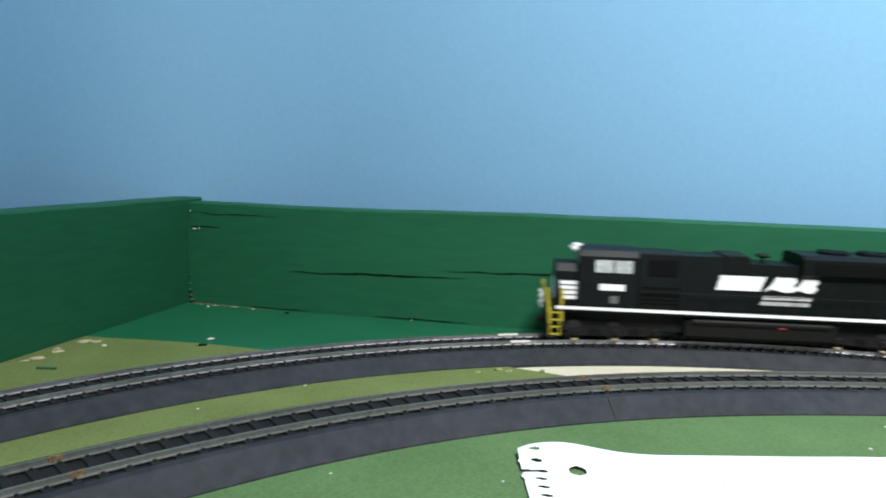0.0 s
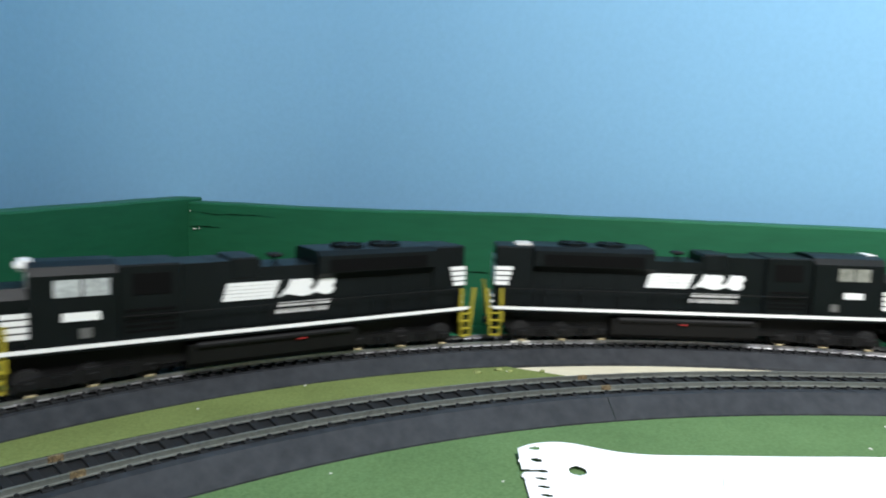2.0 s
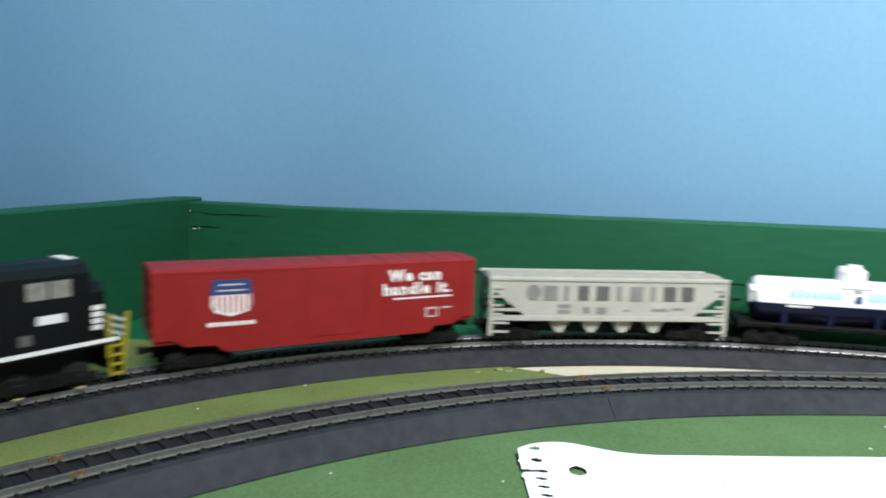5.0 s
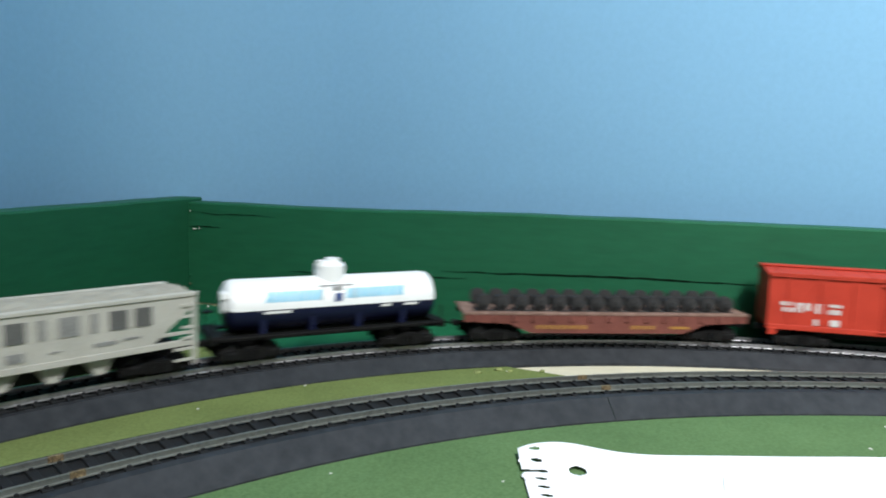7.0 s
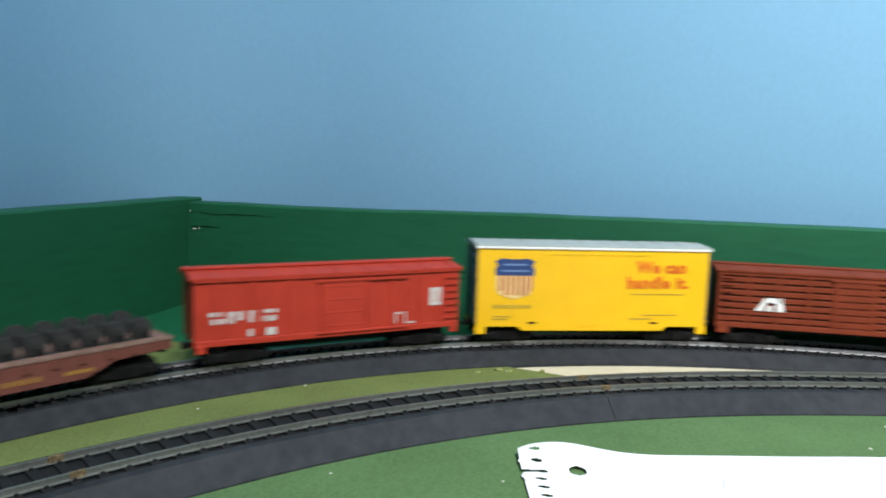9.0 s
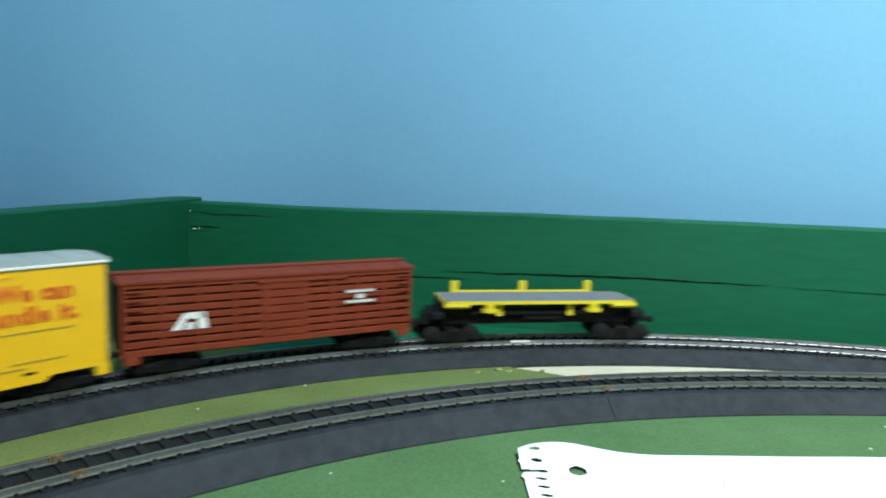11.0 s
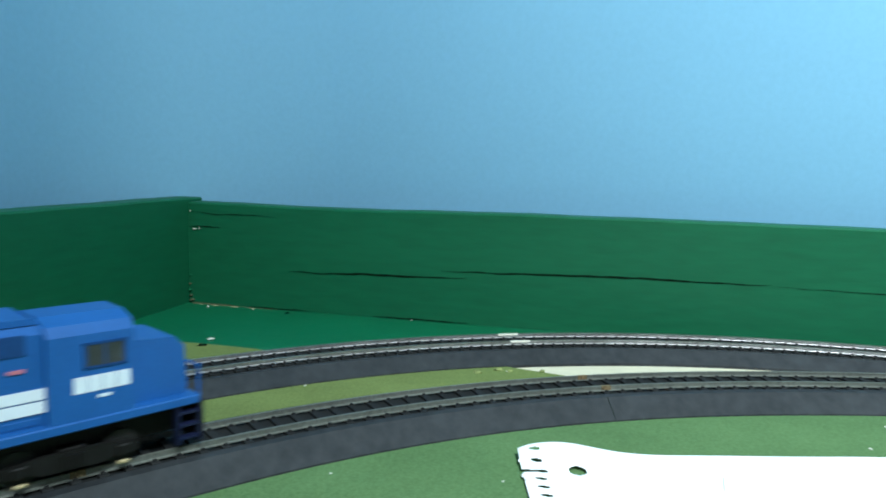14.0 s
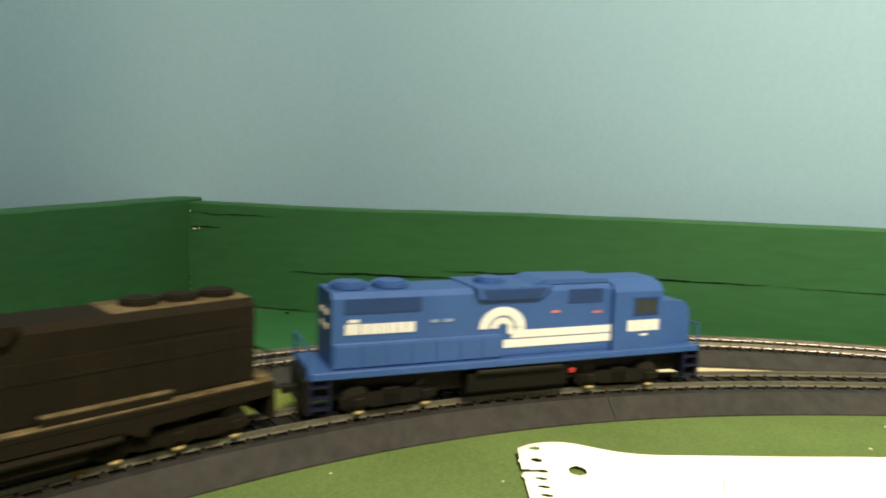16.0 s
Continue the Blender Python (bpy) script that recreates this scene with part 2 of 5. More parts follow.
# ---------------------------------------------------------------- the two track loops
class Loop:
    """A closed loop: a hand-laid bend, a straight, a half turn, a straight and a bend back into the start.
    s runs to the right as seen from inside the near bend, 0 at x = 0."""

    def __init__(self, y, heading, k, span, lead, back_radius, rail_z):
        self.z = rail_z
        k0, k1, k2 = k
        s0, s1 = span
        step = 0.002
        n = round((s1 - s0) / step)
        ss = [s0 + (s1 - s0) * i / n for i in range(n + 1)]
        hd = [heading - (k0 * s + k1 * s * s / 2 + k2 * s ** 3 / 3) for s in ss]
        xs, ys = [0.0], [0.0]
        for i in range(n):
            h = (hd[i] + hd[i + 1]) / 2
            xs.append(xs[-1] + math.cos(h) * (ss[i + 1] - ss[i]))
            ys.append(ys[-1] + math.sin(h) * (ss[i + 1] - ss[i]))
        zero = min(range(n + 1), key=lambda i: abs(ss[i]))
        pts = [Vector((x - xs[zero], y + v - ys[zero])) for x, v in zip(xs, ys)]
        h1, h0 = hd[-1], hd[0] - 2 * math.pi
        way = lambda h: Vector((math.cos(h), math.sin(h)))
        left = lambda h: Vector((-math.sin(h), math.cos(h)))
        h2 = h1 - math.pi
        # arcs: turn_radius through half a turn, then back_radius from h2 to h0
        arc = lambda r, a, b: -r * left(a) + r * left(b)
        # the half turn's radius and the back straight close the loop
        A, C = lead, 0.03
        gap = pts[0] - pts[-1] - way(h1) * A - arc(back_radius, h2, h0) - way(h0) * C
        u, v = left(h2) - left(h1), way(h2)
        det = u.x * v.y - u.y * v.x
        turn_radius, B = (gap.x * v.y - gap.y * v.x) / det, (u.x * gap.y - u.y * gap.x) / det
        self.straights = (turn_radius, A, B, C)
        p = pts[-1].copy()

        def straight(length, h):
            nonlocal p
            m = max(1, round(length / 0.01))
            for _ in range(m):
                p = p + way(h) * (length / m)
                pts.append(p.copy())

        def bend(r, a, b):
            nonlocal p
            m = max(2, round(r * abs(b - a) / 0.005))
            q = p.copy()
            for i in range(1, m + 1):
                c = a + (b - a) * i / m
                p = q + arc(r, a, c)
                pts.append(p.copy())

        straight(A, h1)
        bend(turn_radius, h1, h2)
        straight(B, h2)
        bend(back_radius, h2, h0)
        straight(C, h0)
        self.p = np.array([(q.x, q.y) for q in pts])
        d = np.linalg.norm(np.diff(self.p, axis=0), axis=1)
        self.d = np.concatenate([[0], np.cumsum(d)])
        self.length, self.start = float(self.d[-1]), s0

    def at(self, s):
        u = (s - self.start) % self.length
        return Vector((float(np.interp(u, self.d, self.p[:, 0])), float(np.interp(u, self.d, self.p[:, 1]))))

    def heading(self, s):
        v = self.at(s + 0.003) - self.at(s - 0.003)
        return math.atan2(v.y, v.x)

    def side(self, s, o, z):
        h, q = self.heading(s), self.at(s)
        return Vector((q.x - math.sin(h) * o, q.y + math.cos(h) * o, z))


OUTER = Loop(0.4205, 0.33613, (2.2178, -0.5610, -4.9968), (-0.30, 0.30), 0.25, 0.40, 0.01145)
INNER = Loop(0.3183, 0.44423, (2.1985, -0.1925, -24.2294), (-0.235, 0.24), 0.0, 0.30, 0.01235)


def swept(loop, profile, s0, s1, step=0.01, close=True):
    """Sweeps a profile of (offset, z) along a loop."""
    bm = bmesh.new()
    n = max(2, round((s1 - s0) / step))
    whole = abs((s1 - s0) - loop.length) < 1e-6
    rows = []
    for i in range(n if whole else n + 1):
        s = s0 + (s1 - s0) * i / n
        rows.append([bm.verts.new(loop.side(s, o, z)) for o, z in profile])
    m = len(profile)
    for i in range(n if whole else n):
        a, b = rows[i], rows[(i + 1) % len(rows)]
        for j in range(m if close else m - 1):
            k = (j + 1) % m
            bm.faces.new((a[j], a[k], b[k], b[j]))
    if not whole and close:
        bm.faces.new(rows[0])
        bm.faces.new(rows[-1][::-1])
    bmesh.ops.recalc_face_normals(bm, faces=bm.faces)
    return bm


def track(name, loop, label, half, depth, tie_half, rail_mat, flat=0.0015):
    z = loop.z
    top = z - depth
    root = new(name)
    tagged(root, label, "railway track")
    prof = [(-half, 0.0), (-half + 0.0002, 0.0016), (-tie_half - flat, top), (-tie_half, top), (-tie_half, z - 0.0042), (tie_half, z - 0.0042), (tie_half, top), (tie_half + flat, top), (half - 0.0002, 0.0016), (half, 0.0)]
    part("roadbed", swept(loop, prof, -0.6, -0.6 + loop.length), BED, root, "dark grey moulded plastic roadbed with sloping sides")
    # Added strip that darkens the bed between the rails.
    part("tie_web", swept(loop, [(-0.0112, z - 0.0041), (-0.0112, z - 0.0036), (0.0112, z - 0.0036), (0.0112, z - 0.0041)], -0.6, -0.6 + loop.length), TIE, root, "dark strip added to darken the bed between the rails")
    g = 0.0087
    rp = [(-0.0010, 0), (0.0010, 0), (0.0010, 0.0003), (0.0003, 0.0006), (0.0003, 0.0017), (0.00052, 0.0019), (0.00052, 0.0025),
          (-0.00052, 0.0025), (-0.00052, 0.0019), (-0.0003, 0.0017), (-0.0003, 0.0006), (-0.0010, 0.0003)]
    for o in (-g, g):
        part("rail", swept(loop, [(o + a, z - 0.0025 + b) for a, b in rp], -0.6, -0.6 + loop.length, 0.008), rail_mat, root)
    return root


def ties(root, loop, s0, s1, spacing, tie_half, width):
    top = loop.z - 0.0025
    bm = box(-width / 2, width / 2, -tie_half, tie_half, -0.0019, 0.0, 0.00025)
    for o in (-0.0087, 0.0087):
        for d in (-0.0016, 0.0016):
            box(-0.0006, 0.0006, o + d - 0.0006, o + d + 0.0006, 0.0, 0.0007, bm=bm)
    me = bpy.data.meshes.new("tie")
    bm.to_mesh(me)
    bm.free()
    me.materials.append(TIE)
    n = round((s1 - s0) / spacing)
    for i in range(n + 1):
        s = s0 + i * spacing
        q = loop.at(s)
        ob = new("tie", me)
        ob.parent = root
        ob.matrix_basis = Matrix.Translation((q.x, q.y, top)) @ Matrix.Rotation(loop.heading(s), 4, "Z")


# ---------------------------------------------------------------- table, boards, wall
def slab(name, outline, z0, z1, material, label, category, kind="structure"):
    bm = bmesh.new()
    a = [bm.verts.new((x, y, z0)) for x, y in outline]
    b = [bm.verts.new((x, y, z1)) for x, y in outline]
    bm.faces.new(a[::-1])
    bm.faces.new(b)
    for i in range(len(a)):
        j = (i + 1) % len(a)
        bm.faces.new((a[i], a[j], b[j], b[i]))
    bmesh.ops.recalc_face_normals(bm, faces=bm.faces)
    return tagged(part(name, bm, material), label, category, kind=kind)


TH, BEND = -0.2255, 0.0817
CX, CY, BH = -0.1964, 0.5559, 0.0820
DR, DL = Vector((math.cos(TH), math.sin(TH))), Vector((math.sin(TH), -math.cos(TH)))


def along_right(s, back=0.0):
    """A point on the long board's face, s from the corner, set back behind the face."""
    s = min(s, 1.25)
    q = Vector((CX, CY)) + DR * s - DL * (BEND * min(s, 0.8) ** 2 + max(0, s - 0.8) * 2 * BEND * 0.8 + back)
    return q


def along_left(s, back=0.0):
    return Vector((CX, CY)) + DL * s - DR * back


def board(name, path, s0, s1, thick, label, sag=0.0):
    """A painted plank on edge with a slightly wavy, worn top edge."""
    bm = bmesh.new()
    n = round((s1 - s0) / 0.01)
    rows = []
    for i in range(n + 1):
        s = s0 + (s1 - s0) * i / n
        w = 0.0006 * noise.noise(Vector((s * 18, 3.1, 0))) + 0.0003 * noise.noise(Vector((s * 90, 1.1, 0)))
        w -= sag * math.exp(-(max(0.0, s - 0.10) / 0.13) ** 2)
        f, b = path(s, 0.0), path(s, thick)
        e = (b - f).normalized() * 0.0012
        rows.append([bm.verts.new(v) for v in ((f.x, f.y, 0), (f.x, f.y, BH - 0.0012 + w), (f.x + e.x, f.y + e.y, BH + w), (b.x, b.y, BH + w), (b.x, b.y, 0))])
    for a, b in zip(rows, rows[1:]):
        for j in range(5):
            k = (j + 1) % 5
            bm.faces.new((a[j], a[k], b[k], b[j]))
    bm.faces.new(rows[0])
    bm.faces.new(rows[-1][::-1])
    bmesh.ops.recalc_face_normals(bm, faces=bm.faces)
    return tagged(part(name, bm, BOARD), label, "board", kind="structure")


edge = [along_left(-0.03, 0.03), along_left(1.15, 0.03), along_left(1.15, 0.02) + DR * 1.75, along_right(1.25, 0.02) + Vector((0.02, 0.0))] + [along_right(q, 0.02) for q in (1.0, 0.75, 0.5, 0.25)]
slab("tabletop", [tuple(q) for q in edge], -0.02, 0.0, WOOD, "bare plywood table top under the railway", "table top")
for q in (along_left(0.06, -0.06), along_left(1.08, -0.06), along_left(1.08, 0.02) + DR * 1.62, along_right(1.12, -0.08)):
    leg = part("table_leg", box(q.x - 0.045, q.x + 0.045, q.y - 0.045, q.y + 0.045, -0.95, -0.02, 0.004), WOOD)
    tagged(leg, "square wooden leg under the table top", "table leg", "table legs", "structure")
board_back = board("board_back", along_right, 0.0, 1.25, 0.019, "dark green painted plank on edge with long splits", 0.0029)
board_side = board("board_side", along_left, -0.019, 1.15, 0.019, "dark green painted plank on edge, plain face")


def backdrop_wall():
    """The painted sky wall, with a rounded corner behind the planks."""
    bm = bmesh.new()
    back = 0.08
    pts = [along_left(s, back) for s in (1.5, 1.0, 0.6, 0.35, 0.2)]
    a, b, c = along_left(0.10, back), along_right(0.10, back), along_left(-0.065, back)
    for i in range(25):
        t = i / 24
        pts.append(a * (1 - t) ** 2 + c * 2 * t * (1 - t) + b * t * t)
    pts += [along_right(s, back) for s in (0.2, 0.3, 0.4, 0.6, 0.8, 1.0, 1.25)]
    pts.append(pts[-1] + (pts[-1] - pts[-2]) * 4)
    lo = [bm.verts.new((p.x, p.y, -0.95)) for p in pts]
    hi = [bm.verts.new((p.x, p.y, 1.5)) for p in pts]
    for i in range(len(pts) - 1):
        bm.faces.new((lo[i], lo[i + 1], hi[i + 1], hi[i]))
    ob = part("wall_backdrop", bm, SKY)
    m = ob.modifiers.new("thick", "SOLIDIFY")
    m.thickness, m.offset = 0.02, 1.0
    smooth(ob)
    return tagged(ob, "wall painted plain sky blue behind the planks", "wall", kind="structure")


backdrop_wall()
tagged(part("floor", box(-3.2, 3.6, -3.2, 2.6, -1.0, -0.95), FLOOR), "grey concrete room floor", "floor", kind="structure")
tagged(part("ceiling", box(-3.2, 3.6, -3.2, 2.6, 1.5, 1.55), ROOM), "plain white ceiling", "ceiling", kind="structure")
tagged(part("wall_south", box(-3.2, 3.6, -3.3, -3.2, -0.95, 1.5), ROOM), "plain pale room wall", "wall", kind="structure")
tagged(part("wall_west", box(-3.3, -3.2, -3.2, 2.6, -0.95, 1.5), ROOM), "plain pale room wall", "wall", kind="structure")
tagged(part("wall_east", box(3.6, 3.7, -3.2, 2.6, -0.95, 1.5), ROOM), "plain pale room wall", "wall", kind="structure")
tagged(part("wall_north", box(-3.2, 3.6, 2.6, 2.7, -0.95, 1.5), ROOM), "plain pale room wall", "wall", kind="structure")

# painted strip along the planks, and the grass mats
strip = [along_right(0.0, -0.0005), along_left(0.13, -0.0005), Vector((-0.2215, 0.4415)), Vector((-0.1485, 0.4344)), Vector((-0.1116, 0.4259))]
strip += [OUTER.at(q) for q in (-0.06, 0.0, 0.1, 0.2, 0.3)] + [along_right(q, -0.0005) for q in (0.5, 0.4, 0.3, 0.2, 0.1)]
slab("painted_strip", [tuple(q) for q in strip], 0.0, 0.0006, STRIP, "glossy dark green painted strip of table along the planks", "table top")
olive = [along_left(0.13, -0.0008), Vector((-0.2215, 0.4415)), Vector((-0.1485, 0.4344)), Vector((-0.1116, 0.4259)), OUTER.at(-0.05), OUTER.at(0.01), Vector((0.0367, 0.4062)), Vector((0.0701, 0.3914)),
         Vector((0.078, 0.36))] + [INNER.at(q) for q in (0.07, 0.04, 0.0, -0.05, -0.1, -0.15, -0.2, -0.25, -0.35, -0.45)] + [along_left(q, -0.0008) for q in (0.8, 0.5, 0.3)]
slab("grass_mat_olive", [tuple(q) for q in olive], 0.0002, 0.0009, GRASS, "olive green grass mat glued to the table", "grass mat")
slab("grass_mat_green", [tuple(INNER.side(q * INNER.length / 120, 0.003, 0))[:2] for q in range(120)], 0.0002, 0.0009, GRASS_FRONT, "green grass mat inside the inner track", "grass mat")


def on_board(s, z, out=0.0):
    """A point on the long plank's face, out in front of it."""
    q = along_right(s, -out)
    return Vector((q.x, q.y, z))


def split(points, width):
    """A tapering split in the plank, with ragged edges."""
    bm = bmesh.new()
    top, low = [], []
    fine = []
    for (s0, z0), (s1, z1) in zip(points, points[1:]):
        n = max(2, round((s1 - s0) / 0.003))
        fine += [(s0 + (s1 - s0) * i / n, z0 + (z1 - z0) * i / n) for i in range(n)]
    fine.append(points[-1])
    for i, (s, z) in enumerate(fine):
        u = i / (len(fine) - 1)
        w = width * (0.12 + 0.88 * math.sin(math.pi * u) ** 0.7) * (0.7 + 0.6 * noise.noise(Vector((s * 130, z * 50, 2))))
        zz = z + 0.0006 * noise.noise(Vector((s * 60, 7, 1)))
        top.append(bm.verts.new(on_board(s, zz + w / 2, 0.0003)))
        low.append(bm.verts.new(on_board(s, zz - w / 2, 0.0003)))
    for i in range(len(fine) - 1):
        bm.faces.new((low[i], low[i + 1], top[i + 1], top[i]))
    part("split", bm, CRACK, board_back, "dark split in the plank")


split([(0.083, 0.0305), (0.11, 0.0308), (0.1407, 0.0321), (0.1664, 0.0326), (0.1915, 0.0332), (0.2183, 0.0342)], 0.0016)
split([(0.2, 0.0383), (0.24, 0.0391), (0.2718, 0.0401), (0.3066, 0.0412), (0.3408, 0.0417), (0.3777, 0.0414), (0.4221, 0.0417)], 0.0019)
split([(0.425, 0.0414), (0.4521, 0.0407), (0.50, 0.0401), (0.56, 0.0398)], 0.0006)
split([(0.0016, 0.0717), (0.0225, 0.0706), (0.046, 0.0712), (0.0733, 0.0706)], 0.0007)
split([(0.0, 0.0599), (0.0102, 0.0605), (0.0268, 0.061)], 0.0014)
split([(0.1498, 0.0014), (0.1792, 0.0018), (0.2006, 0.0016), (0.2215, 0.0016)], 0.0012)
split([(0.05, 0.0012), (0.075, 0.0014), (0.1, 0.0012)], 0.0010)


def lump(name, x, y, z, size, material, label, category, seed, flat=0.4, stretch=1.0, turn=0.0):
    """A small torn or broken bit lying on the table."""
    bm = bmesh.new()
    bmesh.ops.create_icosphere(bm, subdivisions=2, radius=size)
    for v in bm.verts:
        k = 1 + 0.55 * noise.noise(v.co / size * 1.3 + Vector((seed, 0, 0)))
        v.co = Vector((v.co.x * k * stretch, v.co.y * k, max(-0.2 * size, v.co.z * k) * flat))
    ob = part(name, bm, material)
    ob.matrix_basis = pose(x, y, z, 0, 0, turn)
    return tagged(ob, label, category)


for i, (x, y, r) in enumerate([(-0.2222, 0.391, 0.0030), (-0.219, 0.4056, 0.0026), (-0.2150, 0.4296, 0.0032), (-0.2085, 0.4300, 0.0022), (-0.2225, 0.4113, 0.0016), (-0.2262, 0.385, 0.0016)]):
    lump("torn_edge", x, y, 0.0010, r * 0.85, CHIP, "pale torn bit at the edge of the grass mat", "debris", i * 3.1, 0.35, 1.7, 35)
for i, (x, y, r) in enumerate([(-0.1995, 0.421, 0.0022), (-0.1439, 0.4448, 0.0030), (-0.2030, 0.5500, 0.0018), (-0.177, 0.541, 0.0022), (-0.1413, 0.5344, 0.0013), (-0.0209, 0.5170, 0.0013),
                               (-0.0679, 0.3584, 0.0013), (-0.1094, 0.3192, 0.0012), (0.1854, 0.298, 0.0013), (-0.0388, 0.2561, 0.0009), (0.0249, 0.2543, 0.0009), (0.2083, 0.3257, 0.0010), (0.0381, 0.3952, 0.0014)]):
    lump("white_crumb", x, y, 0.0011, r * 0.48, FLECK, "small white crumb lying on the table", "debris", i * 1.7, 0.5, 1.5, i * 40)
for i, s in enumerate((0.012, 0.024, 0.04, 0.055)):
    q = along_right(s, -0.003)
    lump("plank_splinter", q.x, q.y, 0.0005, 0.0007 + 0.0004 * ((i * 7) % 3) / 2, CHIP, "pale splinter at the foot of the plank", "debris", 80 + i * 2.3, 0.4, 3.2, -12 + 7 * i)
for i, (s, z, r) in enumerate([(0.0012, 0.0155, 0.0011), (0.0015, 0.0105, 0.0014), (0.0020, 0.0065, 0.0013), (0.0012, 0.0225, 0.0008), (0.0030, 0.0030, 0.0016)]):
    q = on_board(s, z, 0.0005)
    ob = lump("paint_blob", q.x, q.y, q.z, r, STRIP if i % 2 else FRAYED, "", "", 90 + i * 1.9, 0.8, 1.3, i * 50)
    ob.parent, ob["label"] = board_back, "blob of old paint in the corner"
for i, (s0, s1, z) in enumerate([(0.004, 0.036, 0.0016), (0.028, 0.068, 0.0011), (0.062, 0.088, 0.0009)]):
    bm, n = bmesh.new(), 14
    rim = []
    for k in range(n + 1):
        s = s0 + (s1 - s0) * k / n
        h = z * (0.55 + 0.6 * abs(noise.noise(Vector((s * 210, i * 3.0, 6)))))
        rim.append([bm.verts.new(on_board(s, zz, oo)) for zz, oo in ((0.0004, 0.0026), (h, 0.0014), (h, 0.0002), (0.0004, 0.0002))])
    for a, b in zip(rim, rim[1:]):
        for j in range(3):
            bm.faces.new((a[j], a[j + 1], b[j + 1], b[j]))
    bmesh.ops.recalc_face_normals(bm, faces=bm.faces)
    part("frayed_edge", bm, FRAYED, board_back, "frayed tan strip along the foot of the plank")
for i, (x, y, r) in enumerate([(0.0215, 0.3912, 0.0024), (0.0335, 0.3985, 0.0026), (0.0395, 0.3962, 0.0020), (0.0582, 0.3975, 0.0022)]):
    lump("grass_clump", x, y, 0.0011, r * 0.75, CLUMP, "small dry clump at the edge of the grass mat", "debris", 20 + i * 1.7, 0.5, 1.4, i * 25)
for i, (x, y, r) in enumerate([(-0.1441, 0.4295, 0.0018), (-0.1138, 0.5267, 0.0013)]):
    lump("dark_crumb", x, y, 0.0011, r, CRACK, "small dark crumb lying on the table", "debris", 40 + i * 1.7, 0.5, 1.6, i * 25 + 30)
tagged(part("twig", box(-0.2126, -0.2020, 0.3708, 0.3728, 0.0009, 0.0019, 0.0004), BOARD), "small dark green painted splinter on the grass mat", "debris")
for i, (s, z) in enumerate([(0.0054, 0.0585), (0.0095, 0.0592), (0.0016, 0.0722)]):
    q = on_board(s, z, 0.0004)
    ob = lump("chip", q.x, q.y, q.z, 0.0014 - 0.0003 * i, FLECK, "", "", 60 + i)
    ob.parent, ob["label"] = board_back, "pale chipped paint spot"


def paper_sheet():
    """A torn notebook page with binding slots, a punched hole and a lifted corner."""
    bm = bmesh.new()
    ox, oy = 0.0310, 0.2782
    ux, uy = Vector((1, 0.055)), Vector((0.02, -1))
    step, nx, ny = 0.0006, 300, 180
    slots = [0.0035 + 0.0066 * k for k in range(18)]

    def open_at(a, b):
        if (a - 0.0225) ** 2 + (b - 0.0168) ** 2 < 0.0034 ** 2:
            return True
        for k, c in enumerate(slots):
            if k == 2:
                if abs(b - 0.0165 - 0.1 * a) < 0.0010 and a < 0.0105:
                    return True
            elif ((a - 0.0076) / 0.0023) ** 2 + ((b - c - 0.25 * (a - 0.0076)) / 0.0011) ** 2 < 1:
                return True
        return a < 0.0012 + 0.0010 * noise.noise(Vector((b * 260, 0, 5)))

    grid = {}

    def vert(i, j):
        if (i, j) not in grid:
            a, b = i * step, j * step
            lift = 0.0048 * math.exp(-((a - 0.016) / 0.022) ** 2) * math.exp(-(b / 0.010) ** 2) - 0.001 * math.exp(-(a / 0.004) ** 2) * math.exp(-(b / 0.01) ** 2)
            wave = 0.0005 * noise.noise(Vector((a * 25, b * 25, 3)))
            q = Vector((ox, oy)) + ux * a + uy * b
            grid[i, j] = bm.verts.new((q.x, q.y, 0.0020 + lift + wave))
        return grid[i, j]

    for i in range(nx):
        for j in range(ny):
            if not open_at((i + 0.5) * step, (j + 0.5) * step):
                bm.faces.new((vert(i, j + 1), vert(i + 1, j + 1), vert(i + 1, j), vert(i, j)))
    ob = smooth(part("paper_sheet", bm, PAPER))
    m = ob.modifiers.new("thick", "SOLIDIFY")
    m.thickness = 0.0002
    tagged(ob, "white torn notebook page with a punched hole and faint pencil lines", "paper")
    for (x0, y0), (x1, y1) in [((0.0800, 0.2815), (0.0818, 0.2700)), ((0.087, 0.2567), (0.0896, 0.2487)), ((0.1082, 0.2601), (0.1043, 0.2489)), ((0.1235, 0.2662), (0.1217, 0.2546)),
                               ((0.1414, 0.2607), (0.1414, 0.2524)), ((0.1082, 0.2601), (0.116, 0.2636))]:
        d = Vector((x1 - x0, y1 - y0)).normalized().orthogonal() * 0.00014
        line = bmesh.new()
        line.faces.new([line.verts.new((x, y, 0.0028)) for x, y in ((x0 - d.x, y0 - d.y), (x1 - d.x, y1 - d.y), (x1 + d.x, y1 + d.y), (x0 + d.x, y0 + d.y))])
        part("pencil_line", line, PENCIL, ob)


paper_sheet()


outer_track = track("outer_track", OUTER, "silver-railed curved model track on dark roadbed", 0.0262, 0.0034, 0.0140, RAIL, 0.0035)
inner_track = track("inner_track", INNER, "dull-railed curved model track on dark roadbed", 0.0264, 0.0028, 0.0126, RAIL_DULL, 0.0044)


